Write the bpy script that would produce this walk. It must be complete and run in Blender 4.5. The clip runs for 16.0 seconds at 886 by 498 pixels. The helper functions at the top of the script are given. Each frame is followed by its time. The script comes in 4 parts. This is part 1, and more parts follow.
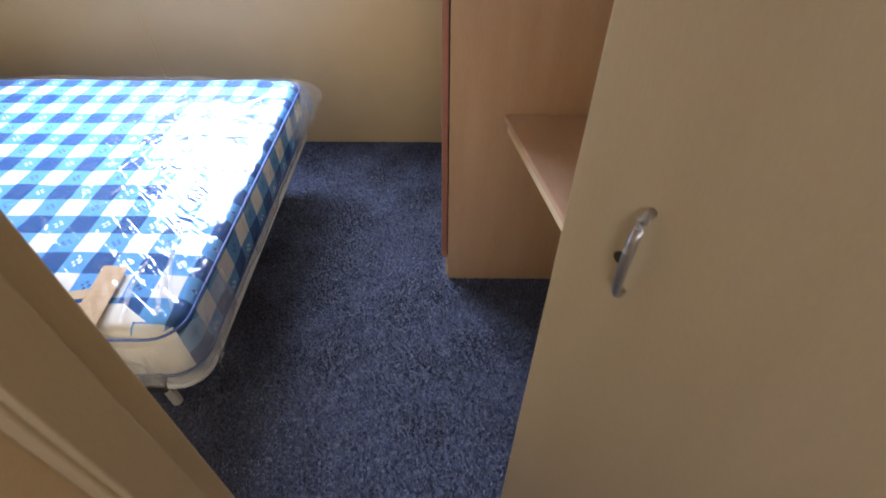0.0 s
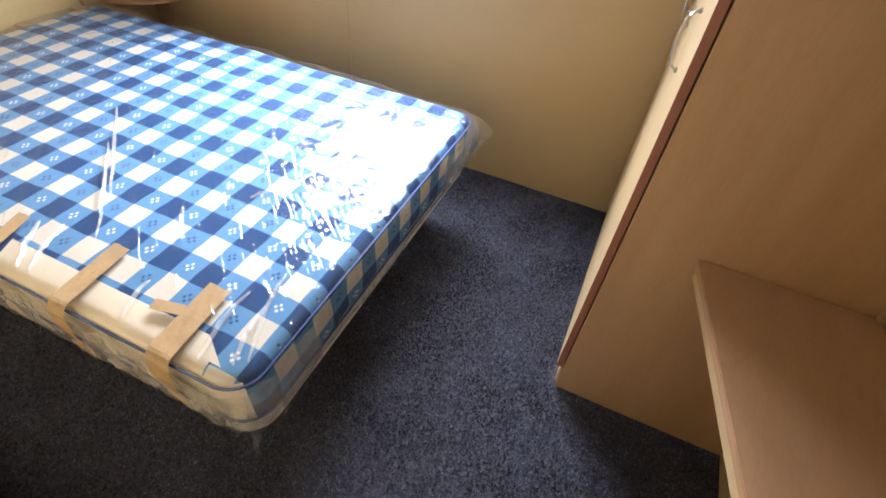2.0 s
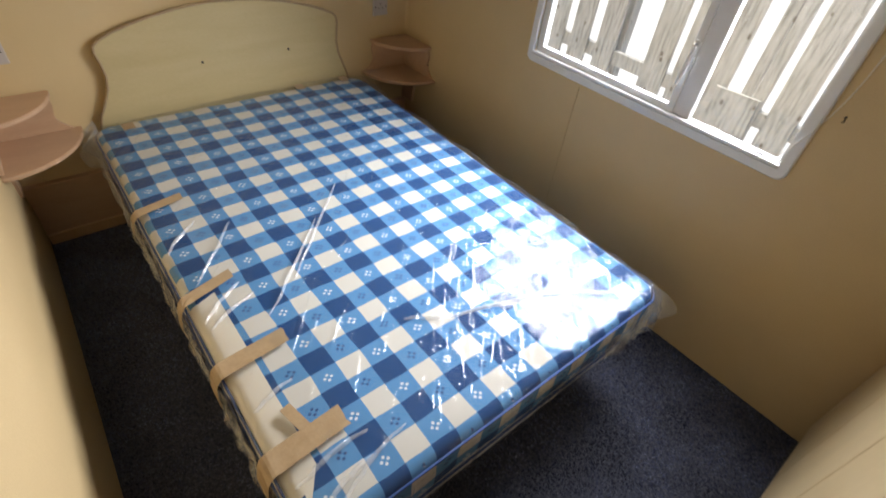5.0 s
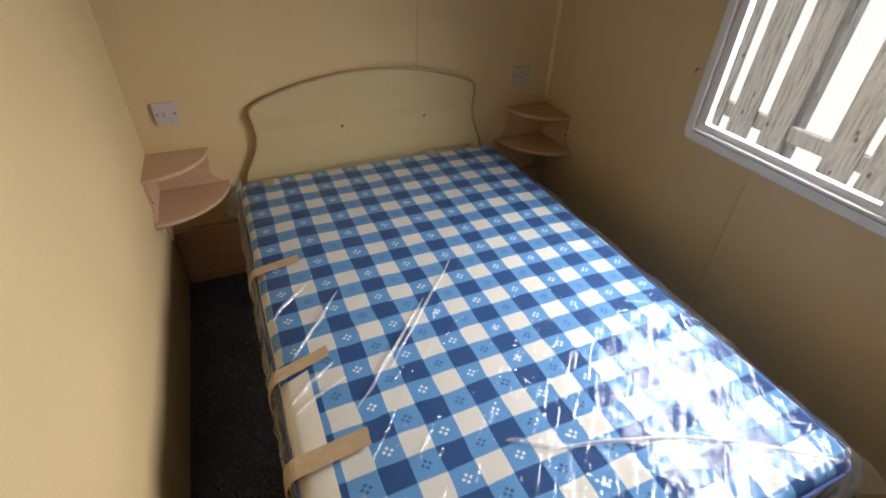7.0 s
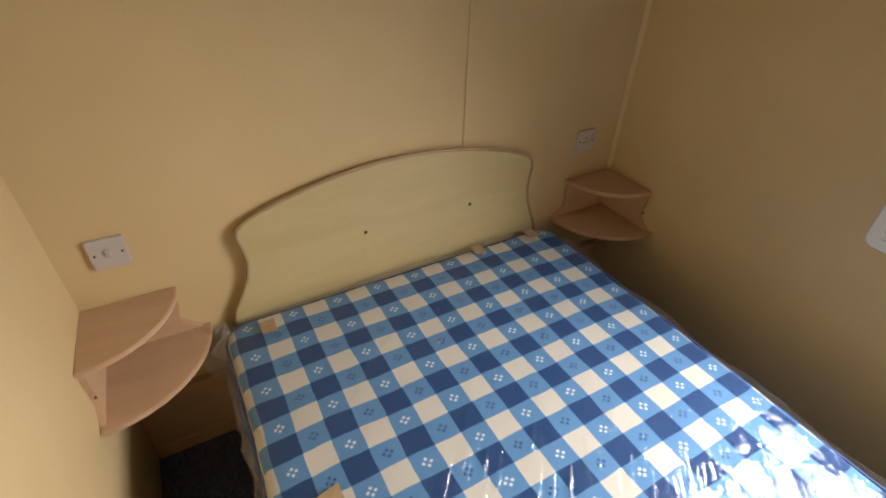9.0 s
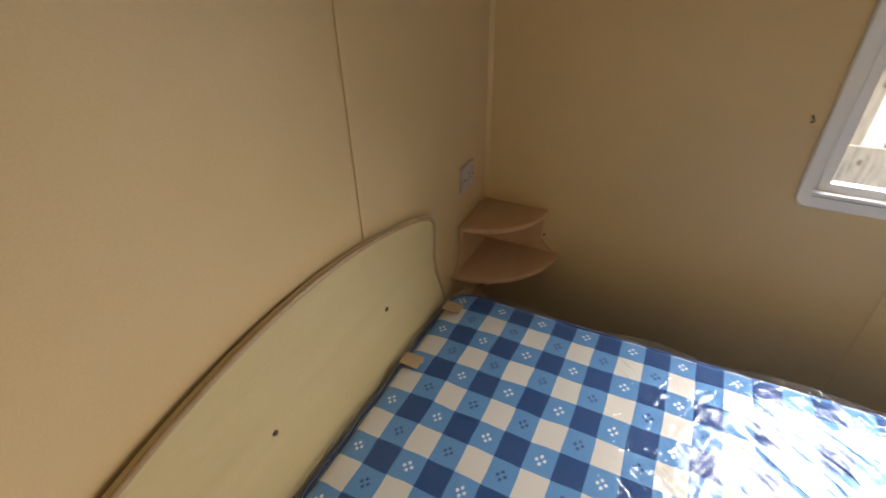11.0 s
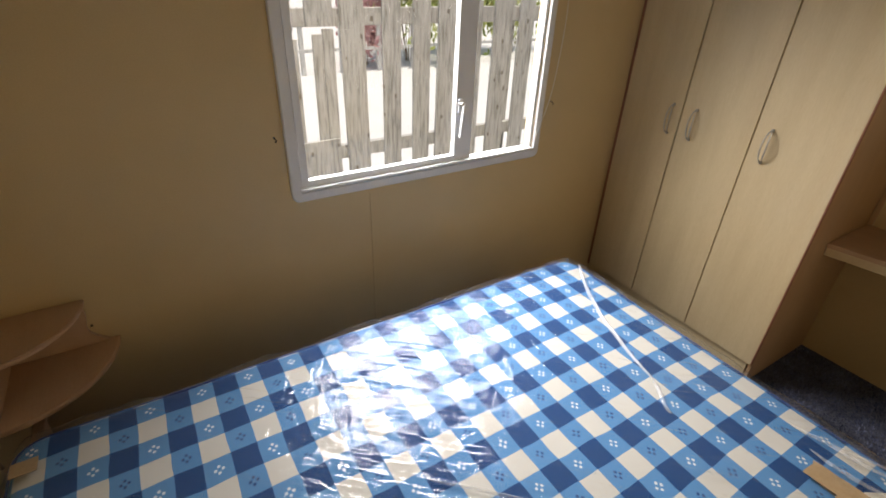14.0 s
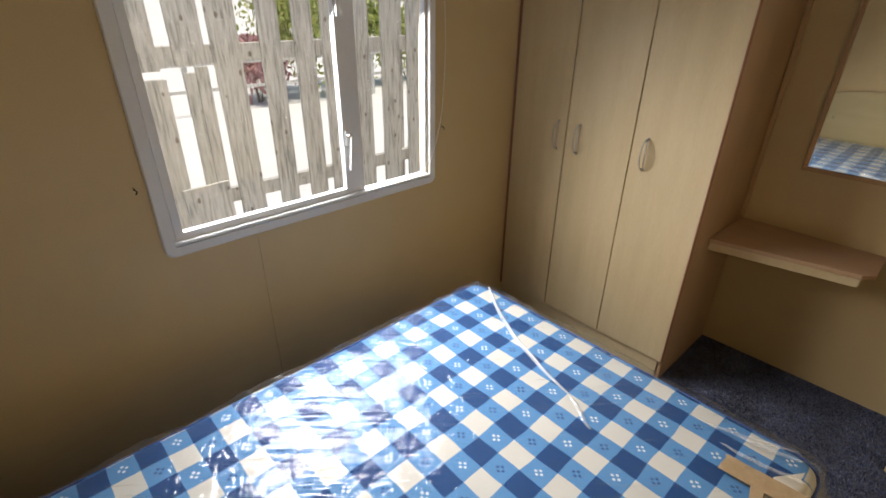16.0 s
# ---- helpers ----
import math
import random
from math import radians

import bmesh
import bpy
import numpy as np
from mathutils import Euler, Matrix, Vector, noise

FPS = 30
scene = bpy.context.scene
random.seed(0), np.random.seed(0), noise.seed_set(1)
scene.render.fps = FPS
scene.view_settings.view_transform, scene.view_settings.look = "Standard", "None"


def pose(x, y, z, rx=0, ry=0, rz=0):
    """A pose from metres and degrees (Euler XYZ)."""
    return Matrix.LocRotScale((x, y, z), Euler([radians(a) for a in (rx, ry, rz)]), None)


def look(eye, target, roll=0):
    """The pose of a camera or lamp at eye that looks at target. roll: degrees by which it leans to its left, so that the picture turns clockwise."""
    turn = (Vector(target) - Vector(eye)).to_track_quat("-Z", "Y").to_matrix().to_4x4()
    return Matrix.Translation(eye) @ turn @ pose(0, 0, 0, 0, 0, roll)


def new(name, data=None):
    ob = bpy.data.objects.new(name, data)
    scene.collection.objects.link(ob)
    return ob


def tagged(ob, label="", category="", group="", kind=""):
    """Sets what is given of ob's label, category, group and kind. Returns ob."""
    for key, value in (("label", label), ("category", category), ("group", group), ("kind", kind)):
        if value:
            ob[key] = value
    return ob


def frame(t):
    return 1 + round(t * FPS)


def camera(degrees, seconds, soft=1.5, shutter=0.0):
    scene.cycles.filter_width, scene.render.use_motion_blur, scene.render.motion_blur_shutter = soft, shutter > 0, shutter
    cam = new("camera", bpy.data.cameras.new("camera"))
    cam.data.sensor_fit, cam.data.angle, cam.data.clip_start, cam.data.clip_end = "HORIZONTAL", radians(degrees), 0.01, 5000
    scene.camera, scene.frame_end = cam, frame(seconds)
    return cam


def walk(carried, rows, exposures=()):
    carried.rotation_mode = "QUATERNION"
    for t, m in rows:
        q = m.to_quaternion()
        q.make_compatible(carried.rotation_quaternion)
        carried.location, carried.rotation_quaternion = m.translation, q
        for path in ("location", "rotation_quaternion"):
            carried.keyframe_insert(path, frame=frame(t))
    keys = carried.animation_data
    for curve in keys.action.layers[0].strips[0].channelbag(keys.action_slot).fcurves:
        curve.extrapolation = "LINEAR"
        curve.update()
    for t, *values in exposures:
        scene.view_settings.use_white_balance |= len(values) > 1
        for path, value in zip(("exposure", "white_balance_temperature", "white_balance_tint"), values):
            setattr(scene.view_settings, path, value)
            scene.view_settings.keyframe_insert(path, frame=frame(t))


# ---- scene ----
cam = camera(85.0, 16.0, soft=1.6, shutter=0.3)
PATH = [
    (0, (2.526, -2.205, 1.345), (2.516, -0.762, -0.040), 0.1),
    (0.5, (2.522, -2.071, 1.375), (2.403, -0.622, 0.002), 0.6),
    (1, (2.510, -1.974, 1.411), (2.223, -0.570, 0.015), 0.4),
    (1.5, (2.459, -1.945, 1.402), (2.072, -0.569, 0.004), 3.9),
    (2, (2.442, -1.871, 1.392), (1.949, -0.547, -0.024), 5.8),
    (2.5, (2.445, -1.822, 1.389), (1.849, -0.565, -0.048), 4.9),
    (3, (2.444, -1.779, 1.432), (1.753, -0.589, -0.019), 4.0),
    (3.5, (2.419, -1.774, 1.464), (1.619, -0.656, 0.011), 4.1),
    (4, (2.377, -1.743, 1.460), (1.503, -0.642, 0.037), 6.8),
    (4.5, (2.310, -1.714, 1.523), (1.395, -0.639, 0.106), 8.4),
    (5, (2.280, -1.671, 1.572), (1.195, -0.639, 0.248), 7.4),
    (5.2, (2.291, -1.654, 1.578), (1.117, -0.660, 0.301), 6.4),
    (7.3, (1.994, -1.543, 1.547), (0.535, -0.873, 0.354), 2.2),
    (7.5, (1.879, -1.567, 1.570), (0.424, -0.893, 0.375), 2.3),
    (8, (1.748, -1.561, 1.551), (0.286, -0.880, 0.369), 2.0),
    (8.5, (1.483, -1.527, 1.538), (0.031, -0.835, 0.349), 1.8),
    (9, (1.278, -1.536, 1.564), (-0.125, -0.727, 0.390), 1.6),
    (9.2, (1.225, -1.536, 1.547), (-0.160, -0.671, 0.393), 2.0),
    (11.3, (0.555, -1.463, 1.478), (0.031, 0.120, 0.374), -0.7),
    (11.5, (0.565, -1.474, 1.480), (0.225, 0.161, 0.380), -0.0),
    (12, (0.602, -1.501, 1.511), (0.640, 0.160, 0.397), 1.0),
    (12.5, (0.573, -1.524, 1.534), (0.902, 0.112, 0.432), 0.9),
    (13, (0.535, -1.542, 1.559), (1.180, 0.007, 0.471), 2.3),
    (13.5, (0.522, -1.558, 1.559), (1.344, -0.066, 0.510), 2.4),
    (14, (0.526, -1.562, 1.570), (1.453, -0.112, 0.551), 2.3),
    (14.5, (0.545, -1.562, 1.583), (1.547, -0.140, 0.596), 1.6),
    (15, (0.573, -1.549, 1.581), (1.654, -0.161, 0.631), 1.3),
    (15.5, (0.607, -1.556, 1.576), (1.762, -0.205, 0.658), 1.0),
    (16, (0.630, -1.539, 1.555), (1.842, -0.239, 0.638), 0.7),
]
EXPOSURES = [(0.0, 0.95, 5600, 19), (1.0, 1.1, 6350, 19), (2.0, 0.9, 6900, 17), (3.5, 0.75, 6950, 15), (5.0, 0.05, 6900, 13), (7.5, -0.35, 7200, 15), (8.5, -0.15, 7600, 16), (9.0, 0.05, 7700, 16), (11.5, 0.15, 7400, 16), (12.5, -0.3, 7400, 16), (16.0, -0.3, 7200, 14)]
walk(cam, [(t, look(eye, target, roll)) for t, eye, target, roll in PATH], EXPOSURES)
WINDOW_W, HALL_W = 35.0, 3.4

# ---- world, sun, light ----
world = bpy.data.worlds.new("sky")
scene.world = world
world.use_nodes = True
wn = world.node_tree
sky = wn.nodes.new("ShaderNodeTexSky")
sky.sky_type = "NISHITA"
sky.sun_disc = False
sky.sun_elevation = radians(76)
sky.sun_rotation = radians(168)
wn.links.new(sky.outputs[0], wn.nodes["Background"].inputs[0])
wn.nodes["Background"].inputs[1].default_value = 0.15

sun_data = bpy.data.lights.new("sun", "SUN")
sun_data.energy = 5.0
sun_data.angle = radians(0.5)
sun_data.color = (1.0, 0.95, 0.86)
sun = new("sun", sun_data)
sun.matrix_world = look((1.0, -2.2, 11.0), (1.6, 0.5, 0.0))

# daylight of the open sky standing in the bedroom window's opening
sky_data = bpy.data.lights.new("window_daylight", "AREA")
sky_data.shape = "RECTANGLE"
sky_data.size, sky_data.size_y = 1.02, 0.56
sky_data.energy = WINDOW_W
sky_data.spread = radians(125)
sky_data.color = (0.92, 0.96, 1.0)
window_light = new("window_daylight", sky_data)
window_light.matrix_world = look((1.45, 0.13, 1.34), (1.45, -0.87, 0.64))

# lamp added for the light from the unseen corridor behind the walker
hall_data = bpy.data.lights.new("corridor_fill", "AREA")
hall_data.shape = "RECTANGLE"
hall_data.size, hall_data.size_y = 0.6, 0.8
hall_data.energy = HALL_W
hall_data.color = (1.0, 0.96, 0.9)
hall_light = new("corridor_fill", hall_data)
hall_light.matrix_world = look((2.55, -3.55, 1.5), (2.6, -2.0, 1.2))


# ---- materials ----
def material(name, rough=0.6, metallic=0.0, spec=0.5):
    m = bpy.data.materials.new(name)
    m.use_nodes = True
    p = m.node_tree.nodes["Principled BSDF"]
    p.inputs["Roughness"].default_value = rough
    p.inputs["Metallic"].default_value = metallic
    p.inputs["Specular IOR Level"].default_value = spec
    return m, m.node_tree, p


def node(nt, kind, **values):
    n = nt.nodes.new(kind)
    for key, value in values.items():
        n.inputs[key].default_value = value
    return n


def math_node(nt, op, a, b=None, c=None):
    n = nt.nodes.new("ShaderNodeMath")
    n.operation = op
    for i, v in enumerate((a, b, c)):
        if v is None:
            continue
        if isinstance(v, (int, float)):
            n.inputs[i].default_value = v
        else:
            nt.links.new(v, n.inputs[i])
    return n.outputs[0]


def ramp(nt, fac, stops):
    r = nt.nodes.new("ShaderNodeValToRGB")
    while len(r.color_ramp.elements) < len(stops):
        r.color_ramp.elements.new(0.5)
    for e, (pos, col) in zip(r.color_ramp.elements, stops):
        e.position, e.color = pos, (*col, 1)
    nt.links.new(fac, r.inputs[0])
    return r.outputs[0]


def mix(nt, fac, a, b, kind="MIX"):
    n = nt.nodes.new("ShaderNodeMix")
    n.data_type, n.blend_type = "RGBA", kind
    for socket, v in ((n.inputs[0], fac), (n.inputs[6], a), (n.inputs[7], b)):
        if isinstance(v, (int, float)):
            socket.default_value = v
        elif isinstance(v, tuple):
            socket.default_value = (*v, 1)
        else:
            nt.links.new(v, socket)
    return n.outputs[2]


def coords(nt, scale=(1, 1, 1)):
    tc = nt.nodes.new("ShaderNodeTexCoord")
    mp = nt.nodes.new("ShaderNodeMapping")
    mp.inputs["Scale"].default_value = scale
    nt.links.new(tc.outputs["Object"], mp.inputs[0])
    return mp.outputs[0]


def noise_fac(nt, vec, scale, detail=4.0, rough=0.55):
    n = node(nt, "ShaderNodeTexNoise", Scale=scale, Detail=detail, Roughness=rough)
    nt.links.new(vec, n.inputs["Vector"])
    return n.outputs["Fac"]


def bump(nt, p, height, strength, dist):
    b = node(nt, "ShaderNodeBump", Strength=strength, Distance=dist)
    nt.links.new(height, b.inputs["Height"])
    nt.links.new(b.outputs[0], p.inputs["Normal"])


def mottled(name, dark, light, scale=6.0, fine=180.0, rough=0.55, relief=0.15, stretch=(1, 1, 1), metallic=0.0, spec=0.5, depth=0.002):
    """A surface with a slow stain and a fine grain."""
    m, nt, p = material(name, rough, metallic, spec)
    v = coords(nt, stretch)
    slow = noise_fac(nt, v, scale, 5.0)
    quick = noise_fac(nt, v, fine, 3.0)
    both = math_node(nt, "ADD", math_node(nt, "MULTIPLY", slow, 0.6), math_node(nt, "MULTIPLY", quick, 0.4))
    nt.links.new(ramp(nt, both, ((0.3, dark), (0.7, light))), p.inputs["Base Color"])
    nt.links.new(math_node(nt, "ADD", math_node(nt, "MULTIPLY", slow, 0.2), rough - 0.1), p.inputs["Roughness"])
    bump(nt, p, quick, relief, depth)
    return m


WALL = mottled("cream_vinyl_wallboard", (0.56, 0.42, 0.225), (0.66, 0.51, 0.295), 2.2, 260.0, 0.5, 0.12, depth=0.001)
CEIL = mottled("white_ceiling_board", (0.5, 0.48, 0.43), (0.57, 0.55, 0.5), 3.0, 200.0, 0.7)
MAPLE = mottled("pale_maple_laminate", (0.6, 0.47, 0.28), (0.7, 0.57, 0.36), 3.0, 60.0, 0.42, 0.05, stretch=(6, 6, 0.7))
BEECH = mottled("pink_beech_laminate", (0.48, 0.305, 0.192), (0.57, 0.385, 0.252), 4.0, 70.0, 0.45, 0.05, stretch=(5, 0.8, 5))
SIDE = mottled("beech_side_panel", (0.47, 0.3, 0.17), (0.56, 0.38, 0.23), 3.0, 60.0, 0.45, 0.05, stretch=(6, 6, 0.7))
EDGE = mottled("red_brown_edging", (0.28, 0.115, 0.075), (0.38, 0.17, 0.115), 12.0, 120.0, 0.5)
DOORM = mottled("cream_door_laminate", (0.5, 0.4, 0.235), (0.59, 0.485, 0.3), 2.5, 90.0, 0.42, 0.06, stretch=(5, 5, 0.8))
BOARD = mottled("straw_headboard_laminate", (0.47, 0.38, 0.195), (0.56, 0.46, 0.26), 3.0, 70.0, 0.45, 0.06, stretch=(5, 0.8, 5))
PLASTIC = mottled("white_upvc", (0.74, 0.76, 0.79), (0.8, 0.82, 0.84), 9.0, 150.0, 0.32, 0.03)
SOCKET = mottled("white_switch_plastic", (0.47, 0.43, 0.42), (0.53, 0.49, 0.48), 20.0, 200.0, 0.35, 0.02)
RUBBER = mottled("black_plastic", (0.012, 0.012, 0.013), (0.03, 0.03, 0.032), 20.0, 200.0, 0.5)
STEEL = mottled("brushed_nickel", (0.45, 0.44, 0.43), (0.6, 0.59, 0.57), 20.0, 300.0, 0.35, 0.05, metallic=0.9)
RAIL = mottled("pale_grey_painted_steel", (0.5, 0.5, 0.5), (0.62, 0.62, 0.61), 15.0, 150.0, 0.4, 0.05)
PLY = mottled("birch_slat", (0.5, 0.37, 0.22), (0.6, 0.46, 0.3), 4.0, 60.0, 0.55, 0.08, stretch=(1, 6, 6))
TAPE = mottled("brown_packing_tape", (0.32, 0.22, 0.125), (0.42, 0.305, 0.185), 25.0, 120.0, 0.38, 0.2)
NAVY = mottled("navy_piping", (0.012, 0.05, 0.2), (0.03, 0.09, 0.3), 30.0, 300.0, 0.7)
BORDER = mottled("cream_mattress_border", (0.66, 0.6, 0.5), (0.74, 0.69, 0.6), 8.0, 300.0, 0.8, 0.3)
DARKHOLE = mottled("dark_screw", (0.05, 0.035, 0.02), (0.08, 0.06, 0.04), 30.0, 100.0, 0.5)
CONCRETE = mottled("pale_concrete_paving", (0.72, 0.72, 0.7), (0.82, 0.82, 0.8), 1.5, 60.0, 0.85, 0.3)
BARK = mottled("bark", (0.06, 0.045, 0.03), (0.12, 0.09, 0.06), 12.0, 60.0, 0.9, 0.6)
CORD = mottled("white_cord", (0.7, 0.7, 0.68), (0.8, 0.8, 0.78), 30.0, 300.0, 0.6)


def carpet_material():
    m, nt, p = material("dark_blue_cut_pile_carpet", 0.95, 0.0, 0.15)
    v = coords(nt)
    tuft = noise_fac(nt, v, 420.0, 2.0, 0.7)
    clump = noise_fac(nt, v, 95.0, 3.0, 0.6)
    worn = noise_fac(nt, v, 4.5, 4.0, 0.6)
    f1 = math_node(nt, "ADD", math_node(nt, "MULTIPLY", tuft, 0.55), math_node(nt, "MULTIPLY", clump, 0.45))
    col = ramp(nt, f1, ((0.36, (0.012, 0.015, 0.028)), (0.5, (0.05, 0.06, 0.1)), (0.64, (0.2, 0.22, 0.3))))
    nt.links.new(mix(nt, math_node(nt, "MULTIPLY", worn, 0.45), col, (0.075, 0.085, 0.125)), p.inputs["Base Color"])
    p.inputs["Sheen Weight"].default_value = 0.25
    bump(nt, p, f1, 0.9, 0.006)
    return m


CARPET = carpet_material()


def pile_material():
    m, nt, p = material("carpet_tufts", 0.9, 0.0, 0.15)
    g = nt.nodes.new("ShaderNodeNewGeometry")
    v = coords(nt)
    # slow noise paints the shading of pile lying different ways into the colour
    lay_noise = noise_fac(nt, v, 5.0, 4.0, 0.65)
    a = ramp(nt, g.outputs["Random Per Island"], ((0.0, (0.009, 0.013, 0.036)), (0.45, (0.055, 0.072, 0.165)), (0.8, (0.13, 0.16, 0.3)), (1.0, (0.28, 0.32, 0.48))))
    pile_shade = ramp(nt, lay_noise, ((0.4, (0.45, 0.45, 0.48)), (0.6, (1.5, 1.5, 1.47))))
    nt.links.new(mix(nt, 1.0, mix(nt, 0.22, a, (0.07, 0.08, 0.125)), pile_shade, "MULTIPLY"), p.inputs["Base Color"])
    p.inputs["Sheen Weight"].default_value = 0.2
    return m


PILE = pile_material()


def gingham_material(name, axis_v):
    """Woven gingham: cream, mid-blue and navy squares, with four-dot flowers on the mid-blue ones."""
    m, nt, p = material(name, 0.75, 0.0, 0.2)
    tc = nt.nodes.new("ShaderNodeTexCoord")
    sep = nt.nodes.new("ShaderNodeSeparateXYZ")
    nt.links.new(tc.outputs["Object"], sep.inputs[0])
    cell_x, cell_y = 0.0638, 0.0706
    wob = noise_fac(nt, tc.outputs["Object"], 7.0, 2.0)
    w = math_node(nt, "MULTIPLY", math_node(nt, "SUBTRACT", wob, 0.5), 0.22)
    along = math_node(nt, "DIVIDE", math_node(nt, "SUBTRACT", sep.outputs[0], 1.6591), cell_x)
    across = math_node(nt, "DIVIDE", math_node(nt, "SUBTRACT", sep.outputs[1], -1.2807), cell_y)
    down = math_node(nt, "DIVIDE", math_node(nt, "SUBTRACT", sep.outputs[2], 0.46), cell_y)
    u = math_node(nt, "ADD", across if axis_v == "x" else along, w)
    q = across if axis_v == "y" else down
    q = math_node(nt, "ADD", q, w)
    pu = math_node(nt, "LESS_THAN", math_node(nt, "FRACT", math_node(nt, "MULTIPLY", u, 0.5)), 0.5)
    pq = math_node(nt, "LESS_THAN", math_node(nt, "FRACT", math_node(nt, "MULTIPLY", q, 0.5)), 0.5)
    s = math_node(nt, "ADD", pu, pq)
    thread = noise_fac(nt, tc.outputs["Object"], 900.0, 2.0, 0.7)
    navy = mix(nt, thread, (0.003, 0.042, 0.15), (0.007, 0.068, 0.215))
    mid = mix(nt, thread, (0.062, 0.215, 0.45), (0.105, 0.29, 0.545))
    cream = mix(nt, thread, (0.56, 0.535, 0.485), (0.66, 0.635, 0.58))
    # flowers: four dots near the middle of a mid-blue square
    fu, fq = math_node(nt, "FRACT", u), math_node(nt, "FRACT", q)
    du = math_node(nt, "ABSOLUTE", math_node(nt, "SUBTRACT", fu, 0.5))
    dq = math_node(nt, "ABSOLUTE", math_node(nt, "SUBTRACT", fq, 0.5))

    def petal(a, c):
        return math_node(nt, "LESS_THAN", math_node(nt, "ADD", math_node(nt, "POWER", math_node(nt, "SUBTRACT", a, 0.13), 2.0), math_node(nt, "POWER", c, 2.0)), 0.0036)
    dot = math_node(nt, "MAXIMUM", petal(du, dq), petal(dq, du))
    flower = mix(nt, pu, (0.66, 0.7, 0.74), (0.03, 0.08, 0.22))
    mid = mix(nt, dot, mid, flower)
    is_mid = math_node(nt, "COMPARE", s, 1.0, 0.1)
    is_navy = math_node(nt, "GREATER_THAN", s, 1.5)
    col = mix(nt, is_navy, mix(nt, is_mid, cream, mid), navy)
    nt.links.new(col, p.inputs["Base Color"])
    bump(nt, p, thread, 0.25, 0.001)
    return m


GINGHAM = gingham_material("blue_gingham_ticking", "y")
GINGHAM_FOOT = gingham_material("blue_gingham_border", "x")
GINGHAM_SIDE = gingham_material("blue_gingham_side", "z")


def film_material(name, amount, rough=0.07, haze=0.0):
    """Clear polythene: see-through, with a mirror-like skin full of creases."""
    m = bpy.data.materials.new(name)
    m.use_nodes = True
    nt = m.node_tree
    nt.nodes.clear()
    out = nt.nodes.new("ShaderNodeOutputMaterial")
    v = coords(nt)
    heights = []
    for scale, turn, size, detail, weight in (((1.0, 0.14, 1.0), -42, 7.0, 4.0, 0.5), ((1.0, 0.3, 1.0), 70, 8.0, 4.0, 0.3), ((1.0, 0.6, 1.0), 15, 24.0, 3.0, 0.2), ((1.0, 1.0, 1.0), 0, 4.0, 2.0, 0.5)):
        mp = nt.nodes.new("ShaderNodeMapping")
        mp.vector_type = "TEXTURE"
        mp.inputs["Scale"].default_value = scale
        mp.inputs["Rotation"].default_value = (0, 0, radians(turn))
        nt.links.new(v, mp.inputs[0])
        t = nt.nodes.new("ShaderNodeTexNoise")
        if size > 5:
            t.noise_type = "RIDGED_MULTIFRACTAL"
        t.inputs["Scale"].default_value = size
        t.inputs["Detail"].default_value = detail
        t.inputs["Distortion"].default_value = 0.6
        nt.links.new(mp.outputs[0], t.inputs["Vector"])
        heights.append(math_node(nt, "MULTIPLY", t.outputs["Fac"], weight))
    h = heights[0]
    for extra in heights[1:]:
        h = math_node(nt, "ADD", h, extra)
    b = node(nt, "ShaderNodeBump", Strength=amount, Distance=0.018)
    nt.links.new(h, b.inputs["Height"])
    gl = nt.nodes.new("ShaderNodeBsdfGlossy")
    gl.inputs["Roughness"].default_value = rough
    gl.inputs["Color"].default_value = (1, 1, 1, 1)
    nt.links.new(b.outputs[0], gl.inputs["Normal"])
    tr = nt.nodes.new("ShaderNodeBsdfTransparent")
    tr.inputs["Color"].default_value = (0.97, 0.98, 0.99, 1)
    fr = node(nt, "ShaderNodeLayerWeight", Blend=0.5)
    nt.links.new(b.outputs[0], fr.inputs["Normal"])
    gloss = math_node(nt, "MULTIPLY_ADD", math_node(nt, "POWER", fr.outputs["Facing"], 4.0), 0.75, 0.042)
    mx = nt.nodes.new("ShaderNodeMixShader")
    nt.links.new(gloss, mx.inputs[0])
    milk = node(nt, "ShaderNodeBsdfDiffuse", Color=(0.85, 0.87, 0.9, 1))
    nt.links.new(b.outputs[0], milk.inputs["Normal"])
    body = nt.nodes.new("ShaderNodeMixShader")
    body.inputs[0].default_value = haze
    nt.links.new(tr.outputs[0], body.inputs[1])
    nt.links.new(milk.outputs[0], body.inputs[2])
    nt.links.new(body.outputs[0], mx.inputs[1])
    nt.links.new(gl.outputs[0], mx.inputs[2])
    nt.links.new(mx.outputs[0], out.inputs[0])
    return m


FILM = film_material("clear_polythene", 0.75, 0.11, 0.012)
LOOSE = film_material("gathered_polythene", 0.8, 0.16, 0.28)
# hazy film, its milk raised to paint in the white highlights along the side
VEIL = film_material("hanging_polythene", 0.9, 0.14, 0.2)
FOLDED = film_material("folded_polythene", 0.5, 0.2, 0.4)


